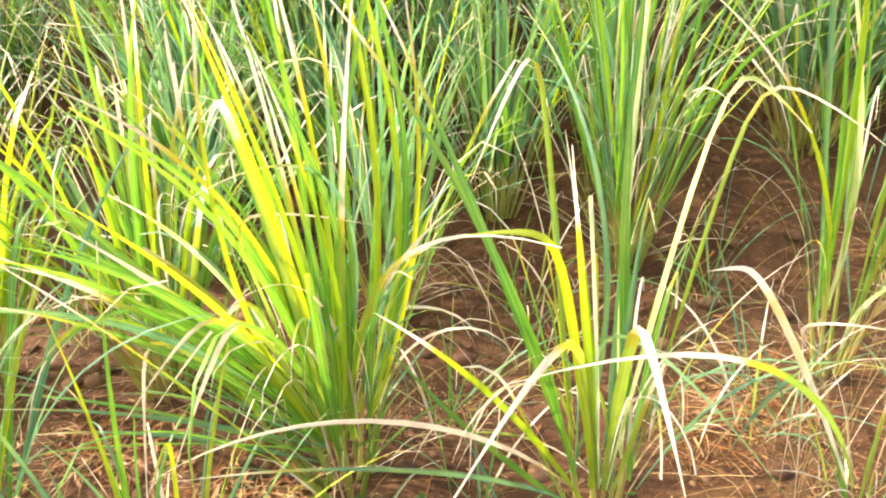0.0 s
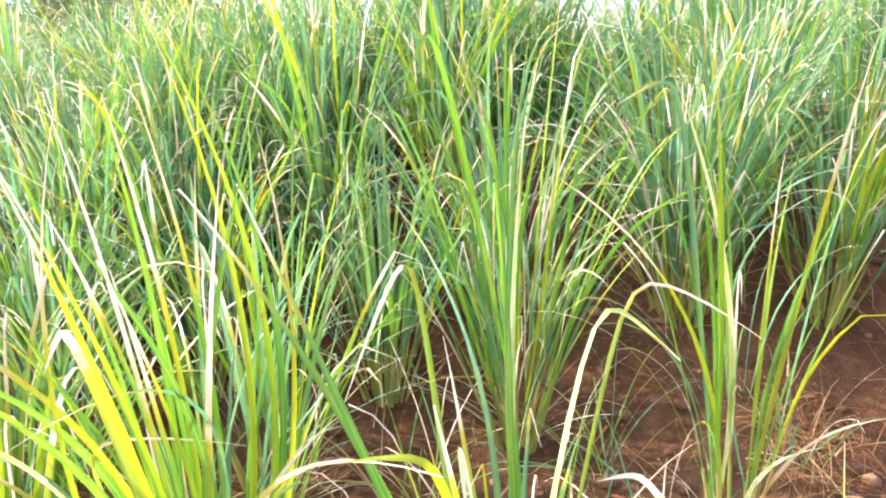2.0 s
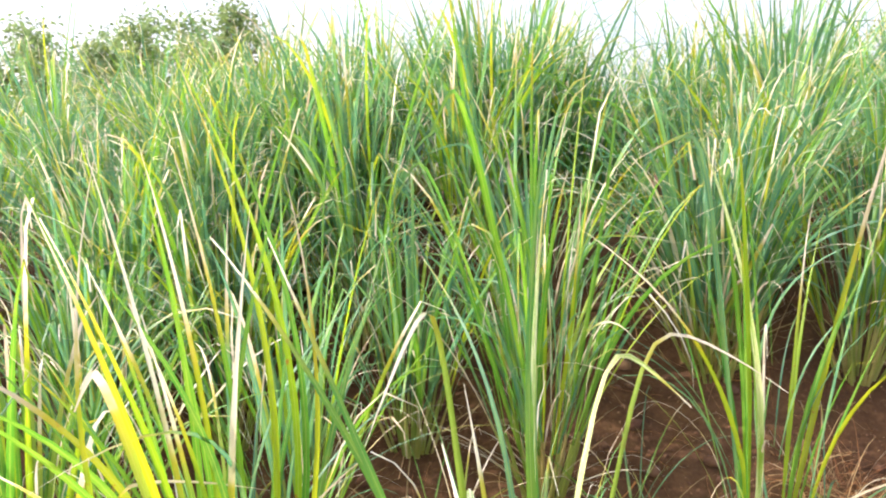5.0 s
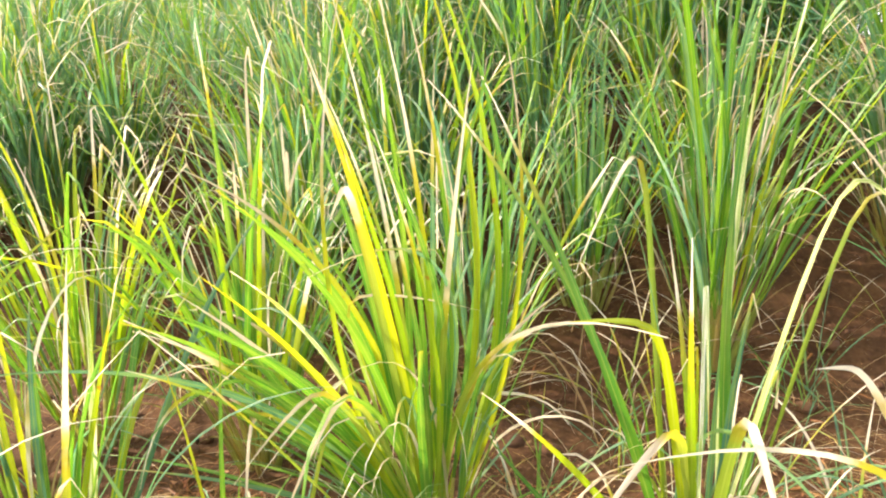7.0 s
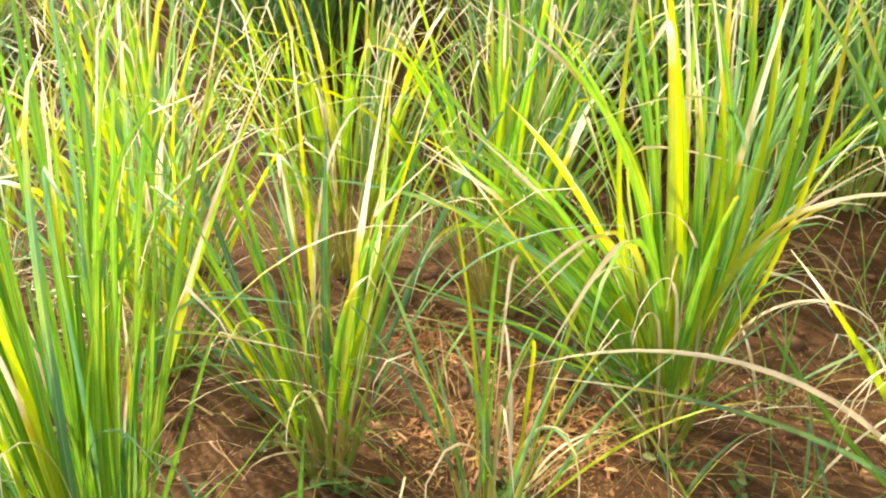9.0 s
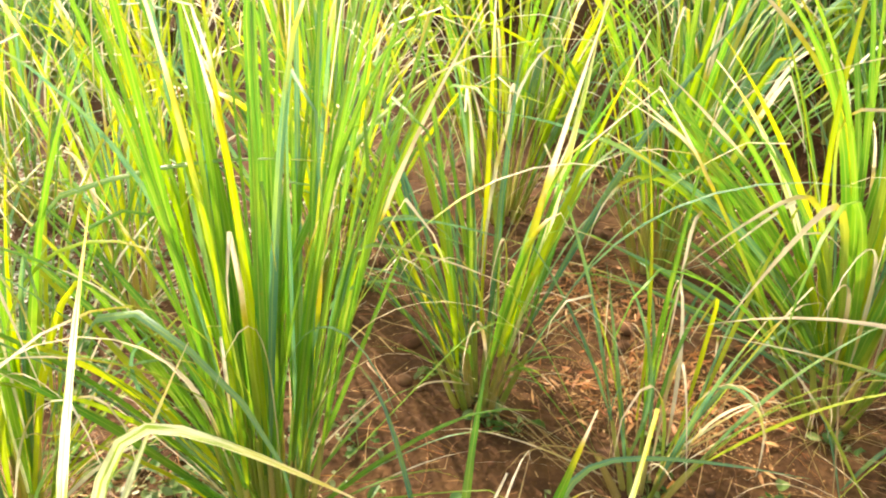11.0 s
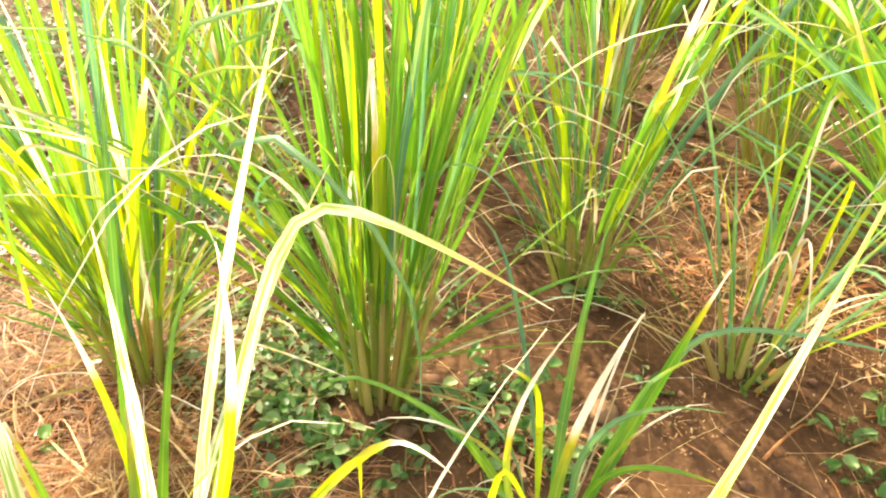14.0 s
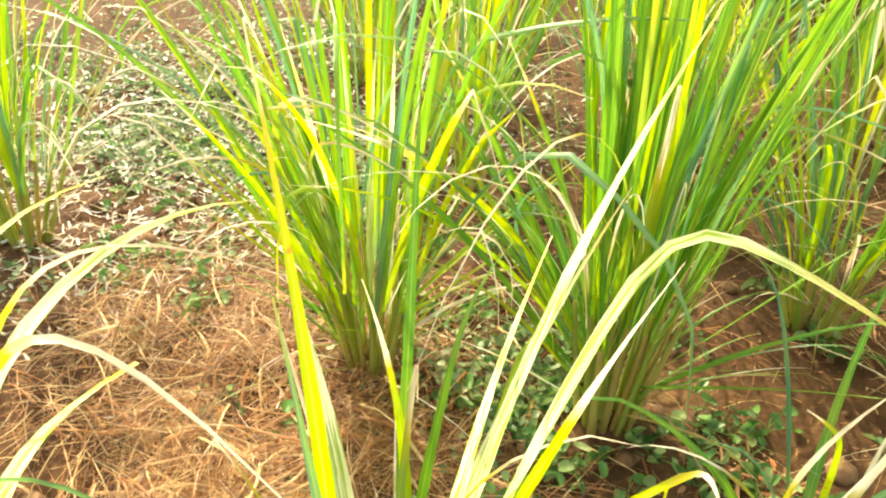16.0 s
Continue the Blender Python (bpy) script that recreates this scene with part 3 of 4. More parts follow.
set_leaf(broad_clump, "y", 0.012, (-0.18, 1.36, 0.99), (-0.26, 1.37, 1.24), 170)
set_leaf(broad_clump, "g", 0.013, (-0.28, 1.30, 0.93), (-0.29, 1.24, 1.12), 160)
set_leaf(broad_clump, "g", 0.013, (-0.28, 1.13, 0.86), (-0.32, 1.11, 0.98), 135)
set_leaf(broad_clump, "g", 0.012, (-0.42, 1.07, 0.55), (-0.54, 0.98, 0.66), 130)
set_leaf(broad_clump, "g", 0.012, (-0.42, 1.09, 0.49), (-0.59, 0.97, 0.63), 160)
set_leaf(broad_clump, "g", 0.012, (-0.48, 1.07, 0.46), (-0.59, 0.94, 0.58), 150)
set_leaf(broad_clump, "g", 0.012, (-0.33, 1.15, 0.85), (-0.42, 1.14, 1.11), 135)
set_leaf(broad_clump, "g", 0.014, (-0.36, 1.02, 0.77), (-0.41, 0.89, 0.87), 175)
set_leaf(broad_clump, "y", 0.013, (-0.36, 0.95, 0.66), (-0.41, 0.86, 0.77), 160)
set_leaf(broad_clump, "g", 0.012, (-0.35, 0.91, 0.64), (-0.39, 0.82, 0.72), 130)
set_leaf(broad_clump, "b", 0.007, (-0.24, 0.98, 0.76), (-0.31, 0.92, 0.73), 165)
set_leaf(broad_clump, "y", 0.010, (-0.63, 1.09, 0.43), (-0.61, 0.96, 0.36), 135)
set_leaf(broad_clump, "h", 0.009, (-0.50, 1.14, 0.44), (-0.42, 0.91, 0.21), 150, True)
set_leaf(broad_clump, "g", 0.013, (-0.45, 1.19, 0.47), (-0.61, 1.05, 0.64), 180)
set_leaf(broad_clump, "p", 0.013, (-0.45, 1.25, 0.54), (-0.52, 1.15, 0.67), 155)
set_leaf(broad_clump, "h", 0.010, (-0.32, 1.17, 0.50), (-0.40, 0.96, 0.41), 145, True)
set_leaf(sparse_clump, "y", 0.007, (-0.36, 0.92, 0.40), (-0.37, 0.85, 0.34), 165, True)
set_leaf(sparse_clump, "g", 0.009, (-0.43, 0.90, 0.37), (-0.44, 0.97, 0.67), 145)
set_leaf(sparse_clump, "b", 0.008, (-0.46, 0.84, 0.23), (-0.52, 0.86, 0.41), 150)
set_leaf(sparse_clump, "y", 0.006, (-0.48, 0.92, 0.44), (-0.53, 0.94, 0.62), 170)
set_leaf(sparse_clump, "b", 0.008, (-0.43, 0.86, 0.30), (-0.50, 0.84, 0.44), 145)
set_leaf(sparse_clump, "d", 0.006, (-0.35, 0.79, 0.34), (-0.28, 0.69, 0.23), 155)
set_leaf(low_clump, "h", 0.008, (-0.38, 0.23, 0.40), (-0.34, 0.23, 0.52), 145)
set_leaf(low_clump, "y", 0.007, (-0.37, 0.24, 0.42), (-0.40, 0.22, 0.44), 145, True)
set_leaf(low_clump, "h", 0.014, (-0.368, 0.315, 0.30), (-0.335, 0.328, 0.48), 140)
set_leaf(low_clump, "g", 0.014, (-0.49, 0.49, 0.22), (-0.525, 0.57, 0.41), 140)
set_leaf(low_clump, "g", 0.016, (-0.376, 0.49, 0.24), (-0.336, 0.50, 0.446), 150)
set_leaf(low_clump, "g", 0.010, (-0.33, 0.40, 0.22), (-0.22, 0.44, 0.24), 150)
set_leaf(low_clump, "b", 0.010, (-0.385, 0.585, 0.29), (-0.15, 0.72, 0.31), 145, True)
set_leaf(low_clump, "b", 0.009, (-0.35, 0.38, 0.30), (-0.29, 0.50, 0.27), 140)
set_leaf(green_clump, "y", 0.009, (-0.94, 0.18, 0.41), (-0.95, -0.02, 0.53), 120)
set_leaf(green_clump, "y", 0.008, (-0.90, 0.21, 0.39), (-0.96, 0.04, 0.51), 120)
set_leaf(green_clump, "y", 0.007, (-0.95, 0.12, 0.38), (-0.95, -0.02, 0.44), 135)
set_leaf(green_clump, "g", 0.012, (-0.96, 0.32, 0.35), (-1.02, 0.22, 0.57), 135)
set_leaf(green_clump, "g", 0.011, (-0.96, 0.38, 0.40), (-1.01, 0.32, 0.56), 135)
set_leaf(green_clump, "b", 0.006, (-0.74, 0.56, 0.52), (-0.58, 0.74, 0.46), 165, True)
set_leaf(green_clump, "b", 0.006, (-0.71, 0.58, 0.42), (-0.64, 0.62, 0.40), 135)
set_leaf(green_clump, "b", 0.006, (-0.68, 0.47, 0.54), (-0.52, 0.60, 0.48), 115, True)
set_leaf(green_clump, "y", 0.013, (-0.84, 0.39, 0.48), (-0.89, 0.38, 0.75), 100)
set_leaf(green_clump, "y", 0.011, (-0.88, 0.38, 0.62), (-0.87, 0.39, 0.86), 95)
set_leaf(green_clump, "g", 0.008, (-0.80, 0.49, 0.48), (-0.80, 0.49, 0.84), 130)
set_leaf(green_clump, "g", 0.011, (-0.85, 0.45, 0.35), (-0.88, 0.40, 0.59), 145)
set_leaf(green_clump, "g", 0.009, (-0.84, 0.41, 0.42), (-0.85, 0.37, 0.62), 125)
set_leaf(green_clump, "g", 0.011, (-0.84, 0.52, 0.32), (-0.85, 0.51, 0.58), 125)
set_leaf(green_clump, "g", 0.010, (-0.81, 0.57, 0.34), (-0.81, 0.63, 0.56), 165)
set_leaf(green_clump, "y", 0.009, (-0.81, 0.54, 0.39), (-0.81, 0.55, 0.57), 145)
set_leaf(green_clump, "g", 0.008, (-0.76, 0.59, 0.31), (-0.73, 0.68, 0.53), 140)
set_leaf(green_clump, "y", 0.009, (-0.78, 0.73, 0.62), (-0.72, 0.80, 0.81), 125)
set_leaf(green_clump, "g", 0.007, (-0.80, 0.63, 0.70), (-0.75, 0.68, 0.85), 110)
set_leaf(green_clump, "g", 0.008, (-0.73, 0.43, 0.71), (-0.73, 0.45, 0.88), 125)
set_leaf(tall_clump, "y", 0.009, (0.59, 1.51, 0.74), (0.37, 1.36, 0.96), -145)
set_leaf(tall_clump, "b", 0.011, (0.64, 1.64, 1.11), (0.52, 1.63, 1.06), -185, True)
set_leaf(tall_clump, "y", 0.014, (0.96, 1.76, 0.69), (1.08, 1.76, 1.19), -175)
set_leaf(tall_clump, "g", 0.012, (0.92, 1.74, 0.60), (1.04, 1.70, 0.92), -145)
set_leaf(tall_clump, "d", 0.008, (0.93, 1.59, 0.39), (1.01, 1.50, 0.47), -175)
set_leaf(tall_clump, "g", 0.013, (0.71, 1.69, 0.62), (0.64, 1.70, 0.92), -145)
set_leaf(tall_clump, "y", 0.010, (0.76, 1.71, 0.69), (0.75, 1.70, 0.89), -185)
set_leaf(tall_clump, "g", 0.012, (0.76, 1.77, 0.70), (0.69, 1.73, 1.08), -155)
set_leaf(tall_clump, "b", 0.010, (0.93, 1.80, 0.82), (0.99, 1.71, 0.88), -140)
set_leaf(tall_clump, "p", 0.013, (0.66, 1.62, 1.02), (0.62, 1.65, 1.14), -180)
set_leaf(back_clump, "g", 0.009, (0.46, 1.95, 0.87), (0.70, 1.99, 0.84), -160, True)
set_leaf(back_clump, "g", 0.012, (0.18, 1.46, 1.21), (0.13, 1.42, 1.11), -180, True)
set_leaf(back_clump, "b", 0.009, (0.50, 1.96, 0.70), (0.61, 1.94, 1.08), -195)
set_leaf(back_clump, "g", 0.009, (0.10, 1.76, 1.08), (0.04, 1.68, 0.98), 155, True)
set_leaf(back_clump, "b", 0.009, (0.21, 1.82, 1.10), (0.09, 1.75, 1.07), -170, True)
set_leaf(back_clump, "g", 0.011, (0.30, 1.90, 0.96), (0.19, 1.73, 1.22), -180)
set_leaf(back_clump, "y", 0.010, (0.44, 1.93, 0.83), (0.45, 1.91, 1.02), -175)
set_leaf(back_clump, "g", 0.012, (0.49, 1.98, 0.79), (0.55, 1.97, 1.30), -170)
set_leaf(right_clump, "d", 0.011, (0.42, 1.00, 0.64), (0.36, 0.99, 0.64), -180, True)
set_leaf(right_clump, "p", 0.011, (0.48, 0.66, 0.76), (0.47, 0.65, 0.85), -170)
set_leaf(shaded_clump, "g", 0.013, (-0.70, 0.92, 0.32), (-0.63, 0.91, 0.58), 130)
set_leaf(shaded_clump, "b", 0.009, (-0.84, 0.94, 0.41), (-0.89, 0.89, 0.73), 120)
set_leaf(shaded_clump, "g", 0.012, (-0.90, 0.80, 0.45), (-0.91, 0.74, 0.72), 155)
set_leaf(shaded_clump, "p", 0.014, (-0.65, 0.93, 0.51), (-0.60, 0.90, 0.79), 170)
set_leaf(shaded_clump, "y", 0.010, (-0.84, 0.98, 0.59), (-0.84, 0.97, 0.81), 130)
set_leaf(shaded_clump, "g", 0.011, (-0.84, 0.83, 0.55), (-0.88, 0.81, 0.79), 145)
set_leaf(glowing_clump, "p", 0.012, (-1.01, 0.12, 0.46), (-0.99, 0.12, 0.61), 95)
set_leaf(glowing_clump, "p", 0.012, (-1.13, 0.09, 0.38), (-1.16, 0.06, 0.56), 115)
set_leaf(glowing_clump, "y", 0.012, (-1.13, 0.06, 0.35), (-1.18, 0.01, 0.52), 100)
set_leaf(glowing_clump, "y", 0.011, (-1.18, 0.04, 0.30), (-1.18, -0.02, 0.41), 90)
set_leaf(glowing_clump, "g", 0.012, (-1.12, 0.08, 0.37), (-1.11, 0.00, 0.57), 135)
set_leaf(glowing_clump, "y", 0.012, (-1.10, 0.13, 0.39), (-1.08, 0.11, 0.61), 95)
set_leaf(glowing_clump, "p", 0.013, (-1.07, 0.18, 0.40), (-1.04, 0.17, 0.61), 135)
set_leaf(glowing_clump, "y", 0.011, (-1.16, 0.03, 0.38), (-1.26, -0.05, 0.53), 90)
set_leaf(middle_clump, "y", 0.011, (-0.84, 1.47, 0.54), (-0.89, 1.31, 0.77), 150)
set_leaf(middle_clump, "b", 0.009, (-0.69, 1.49, 0.39), (-0.63, 1.44, 0.70), 170)

set_leaf(front_clump, "p", 0.011, (-0.527, 0.021, 0.506), (-0.446, 0.052, 0.80), 125)
set_leaf(front_clump, "p", 0.010, (-0.438, 0.036, 0.672), (-0.292, 0.122, 0.622), 125, True)
set_leaf(front_clump, "p", 0.010, (-0.613, 0.110, 0.420), (-0.633, 0.212, 0.540), 130)
set_leaf(front_clump, "y", 0.011, (-0.413, -0.029, 0.572), (-0.345, -0.062, 0.725), 115)
set_leaf(front_clump, "p", 0.012, (-0.448, -0.077, 0.585), (-0.399, -0.093, 0.717), 110)
set_leaf(front_clump, "g", 0.014, (-0.720, 0.015, 0.400), (-0.835, 0.090, 0.610), 115)
set_leaf(front_clump, "y", 0.013, (-0.670, -0.028, 0.335), (-0.711, -0.044, 0.468), 100)
set_leaf(front_clump, "h", 0.009, (-0.390, 0.070, 0.465), (-0.425, 0.195, 0.290), 120, True)
set_leaf(front_clump, "y", 0.006, (-0.400, 0.060, 0.450), (-0.405, 0.065, 0.380), 120, True)
set_leaf(edge_clump, "d", 0.005, (-0.276, 0.040, 0.595), (-0.267, 0.080, 0.648), 130)
set_leaf(edge_clump, "y", 0.007, (-0.300, 0.100, 0.500), (-0.270, 0.120, 0.430), 130, True)
set_leaf(edge_clump, "p", 0.013, (-0.172, 0.175, 0.590), (-0.155, 0.155, 0.757), 150)
set_leaf(nearest_clump, "y", 0.014, (-0.438, -0.205, 0.640), (-0.518, -0.194, 0.800), 120)
set_leaf(nearest_clump, "p", 0.016, (-0.610, -0.130, 0.440), (-0.765, -0.100, 0.458), 110)
set_leaf(nearest_clump, "b", 0.013, (-0.345, -0.235, 0.610), (-0.392, -0.234, 0.738), 110)
set_leaf(side_clump, "p", 0.013, (-0.675, -0.230, 0.605), (-0.748, -0.132, 0.559), 95)
set_leaf(side_clump, "y", 0.010, (-0.470, -0.283, 0.660), (-0.355, -0.249, 0.668), 95)
set_leaf(side_clump, "p", 0.018, (-0.560, -0.320, 0.560), (-0.500, -0.275, 0.635), 90)
set_leaf(side_clump, "h", 0.006, (-0.700, -0.290, 0.580), (-0.515, -0.186, 0.650), 95)
set_leaf(side_clump, "p", 0.009, (-0.720, -0.310, 0.610), (-0.660, -0.250, 0.660), 90)
set_leaf(side_clump, "b", 0.008, (-0.510, -0.330, 0.560), (-0.380, -0.270, 0.600), 90)
set_leaf(glowing_clump, "h", 0.007, (-0.940, 0.015, 0.545), (-0.800, 0.085, 0.515), 110)
set_leaf(glowing_clump, "h", 0.006, (-0.960, 0.060, 0.470), (-0.830, 0.140, 0.420), 110)
set_leaf(green_clump, "b", 0.006, (-0.860, 0.300, 0.400), (-0.786, 0.357, 0.419), 125)
set_leaf(green_clump, "h", 0.009, (-0.720, 0.600, 0.560), (-0.612, 0.660, 0.834), 140)
set_leaf(green_clump, "g", 0.013, (-0.937, 0.400, 0.240), (-1.200, 0.300, 0.520), 130)
set_leaf(green_clump, "g", 0.012, (-0.960, 0.330, 0.300), (-1.150, 0.180, 0.560), 130)
set_leaf(shaded_clump, "h", 0.013, (-0.625, 0.840, 0.520), (-0.546, 0.806, 0.803), 150)
set_leaf(shaded_clump, "y", 0.011, (-0.575, 0.831, 0.533), (-0.494, 0.826, 0.770), 150)
set_leaf(broad_clump, "g", 0.014, (-0.290, 0.990, 0.710), (-0.345, 0.825, 0.885), 150)
set_leaf(broad_clump, "g", 0.012, (-0.377, 0.967, 0.603), (-0.412, 0.755, 0.757), 150)
set_leaf(broad_clump, "g", 0.014, (-0.455, 1.100, 0.495), (-0.510, 0.840, 0.700), 150)
set_leaf(broad_clump, "y", 0.011, (-0.215, 1.060, 0.700), (-0.270, 0.935, 1.040), 160)
set_leaf(broad_clump, "g", 0.012, (-0.205, 1.100, 0.730), (-0.249, 1.124, 0.890), 160)
set_leaf(broad_clump, "h", 0.009, (0.034, 0.983, 0.680), (0.174, 0.850, 0.727), 180)
set_leaf(broad_clump, "y", 0.011, (-0.208, 1.138, 0.962), (-0.237, 1.133, 1.115), 170)
set_leaf(broad_clump, "y", 0.012, (-0.138, 1.293, 0.998), (-0.247, 1.263, 1.276), 170)
set_leaf(broad_clump, "g", 0.012, (-0.121, 1.325, 0.976), (-0.201, 1.336, 1.187), 170)
set_leaf(broad_clump, "y", 0.013, (-0.246, 0.926, 0.98), (-0.262, 0.897, 1.068), 170)
set_leaf(broad_clump, "g", 0.013, (-0.198, 0.988, 0.913), (-0.232, 0.937, 1.002), 170)
set_leaf(broad_clump, "g", 0.011, (-0.179, 1.18, 0.96), (-0.208, 1.176, 1.105), 170)
set_leaf(broad_clump, "g", 0.011, (-0.112, 1.189, 0.909), (-0.064, 1.236, 1.087), 170)
set_leaf(broad_clump, "y", 0.009, (-0.056, 1.253, 0.952), (-0.077, 1.262, 1.067), 170)
set_leaf(broad_clump, "h", 0.012, (-0.111, 1.131, 0.93), (-0.1, 1.15, 1.026), 170)
set_leaf(broad_clump, "y", 0.009, (-0.296, 1.074, 0.998), (-0.287, 1.111, 1.1), 170)
set_leaf(broad_clump, "h", 0.010, (-0.267, 1.107, 0.984), (-0.298, 1.107, 1.118), 170)
set_leaf(broad_clump, "y", 0.010, (-0.183, 0.985, 0.88), (-0.197, 0.972, 0.936), 170)
set_leaf(right_clump, "h", 0.010, (0.287, 0.773, 0.645), (0.127, 0.637, 0.689), 180)
set_leaf(tall_clump, "b", 0.012, (0.593, 1.368, 0.237), (0.446, 1.106, 0.281), 200)
set_leaf(tall_clump, "p", 0.011, (0.825, 1.600, 0.315), (0.885, 1.490, 0.420), -160)
set_leaf(tall_clump, "d", 0.007, (0.690, 1.400, 0.355), (0.860, 1.380, 0.340), -160)


def low_tuft(x, y, seed, count, reach):
    """Thin drooping leaves, some dead, that cross one another low over the soil."""
    rng = random.Random(seed)
    root = tagged(new("low_tuft"), "low tuft of thin drooping half-dead leaves over soil", "grass tuft", "low tufts between the clumps")
    root.location = (x, y, ground_z(x, y))
    for i in range(count):
        az = i * 137.5 + rng.uniform(-30, 30)
        foot = Vector((rng.gauss(0, 0.03), rng.gauss(0, 0.03), 0.0))
        data = grown_blade(rng, foot, az, rng.uniform(15, 62), reach * rng.uniform(0.55, 1.2), rng.uniform(30, 85), rng.uniform(0.003, 0.008), None, 10)
        part("leaf", data[0], data[1], MATS[rng.choice("bbghdbr")], root, data[2])


for k, (x, y, count, reach) in enumerate(((0.10, 1.95, 16, 0.42), (0.15, 1.70, 14, 0.38), (0.58, 1.98, 18, 0.42), (0.62, 1.60, 12, 0.34), (-0.45, 1.66, 18, 0.40), (-1.05, 1.78, 18, 0.42), (-1.52, 1.68, 18, 0.44), (-0.50, 1.40, 10, 0.28), (-0.02, 1.48, 18, 0.40), (0.04, 1.20, 14, 0.32), (0.62, 1.44, 14, 0.34), (0.90, 1.55, 10, 0.30), (-0.12, 1.05, 12, 0.30), (1.06, 1.95, 14, 0.36), (-1.05, 1.25, 16, 0.36), (-0.95, 1.10, 12, 0.30), (0.40, 1.45, 12, 0.32), (-0.50, 1.95, 16, 0.42))):
    low_tuft(x, y, 500 + k, count, reach)


def low_leaves(root, seed, count, bearing, lean, length, width, keys):
    """Leaves that leave the foot of a tussock low to one side."""
    rng = random.Random(seed)
    for i in range(count):
        az = bearing + rng.uniform(-38, 38)
        foot = Vector((math.sin(radians(az)) * 0.03, math.cos(radians(az)) * 0.03, rng.uniform(0.03, 0.12)))
        data = grown_blade(rng, foot, az, lean + rng.uniform(-12, 12), length * rng.uniform(0.6, 1.1), rng.uniform(5, 40), width * rng.uniform(0.6, 1.2), None, 12)
        part("leaf", data[0], data[1], MATS[rng.choice(keys)], root, data[2])


low_leaves(green_clump, 61, 11, 240, 36, 0.66, 0.012, "ggyg")
low_leaves(green_clump, 62, 6, 60, 44, 0.50, 0.009, "gbg")
low_leaves(glowing_clump, 63, 12, 245, 40, 0.55, 0.009, "gyy")
low_leaves(glowing_clump, 64, 10, 20, 48, 0.50, 0.008, "gyd")
low_leaves(shaded_clump, 66, 9, 248, 32, 0.74, 0.016, "gbgy")
low_leaves(broad_clump, 65, 18, 258, 56, 0.66, 0.014, "gggyb")


# ---- the tussocks farther off ----
def build_far():
    rng = random.Random(77)
    kinds = []
    for i in range(8):
        label = "tall bluish-green grass clump on the rising bank" if i < 6 else "tall grass clump with yellowed arching leaves"
        kinds.append(clump_far("grass_clump", 300 + i, label, stalks=24, per_stalk=3, height=rng.uniform(0.78, 1.02), spread=rng.uniform(19, 30), droop=0.30, mix=(2, 9, 0.4 if i < 6 else 2.5, 1.5), radius=0.07, width=0.0165, skirt=10, arch=(6, 44), strands=16, crook=0.2))
    used, spots = set(), []
    for j in range(10):
        for i in range(-10, 11):
            x = i * 0.46 + (0.23 if j % 2 else 0) + rng.uniform(-0.12, 0.12)
            y = 2.40 + j * 0.40 + rng.uniform(-0.12, 0.12)
            if abs(x) > 1.4 + 0.62 * y or rng.random() < 0.08:
                continue
            if abs(x - 0.16 - 0.2 * y) < 0.10:
                continue
            if x < -1.2 and y < 3.4 and rng.random() < 0.5:
                continue
            spots.append((x, y))
    spots += [(rng.uniform(-5.2, -2.6), rng.uniform(1.4, 4.4)) for _ in range(34)]
    spots += [(rng.uniform(-2.4, -1.1), rng.uniform(2.2, 3.0)) for _ in range(9)]
    for _ in range(34):
        x, y = rng.uniform(-1.1, 1.3), rng.uniform(2.45, 3.5)
        if abs(x - 0.16 - 0.2 * y) > 0.12:
            spots.append((x, y))
    spots += [(0.90, 3.60), (0.99, 4.25), (1.20, 5.1)]
    for x, y in spots:
        k = rng.randrange(8)
        side = (x - 0.18) / y                     # the stand is tallest in its middle and thins out to the open side
        tall = 0.90 + 0.11 * math.exp(-((side - 0.24) / 0.14) ** 2) + 0.03 * smooth(0.30, 0.42, side)
        m = pose(x, y, ground_z(x, y), rng.uniform(-4, 4), rng.uniform(-4, 4), rng.uniform(0, 360)) @ Matrix.Scale(tall, 4)
        if k not in used:
            used.add(k)
            kinds[k].matrix_basis = m
        else:
            copy_thing(kinds[k], m)


build_far()


# ---- litter, clods and weeds on the ground ----
def heap(x, y):
    """How thick the straw lies."""
    h = 0.0
    for cx, cy, r, thick in ((-1.15, -0.04, 0.25, 1.0), (-1.40, -0.1, 0.13, 1.0), (-0.78, 1.36, 0.08, 0.3), (-0.38, 1.14, 0.06, 0.3), (-0.55, 1.12, 0.08, 0.3), (-0.9, -0.12, 0.2, 1.0), (-0.72, -0.2, 0.17, 1.0), (-0.75, 0.08, 0.12, 1.0), (0.60, 1.52, 0.10, 0.5), (0.50, 1.42, 0.07, 0.3), (1.12, 2.02, 0.10, 0.4)):
        h += thick * math.exp(-((x - cx) ** 2 + (y - cy) ** 2) / (r * r))
    return min(1.0, h) * (0.12 + 0.88 * smooth(-0.25, 0.32, noise.noise((x * 6.0, y * 6.0, 4.0))))


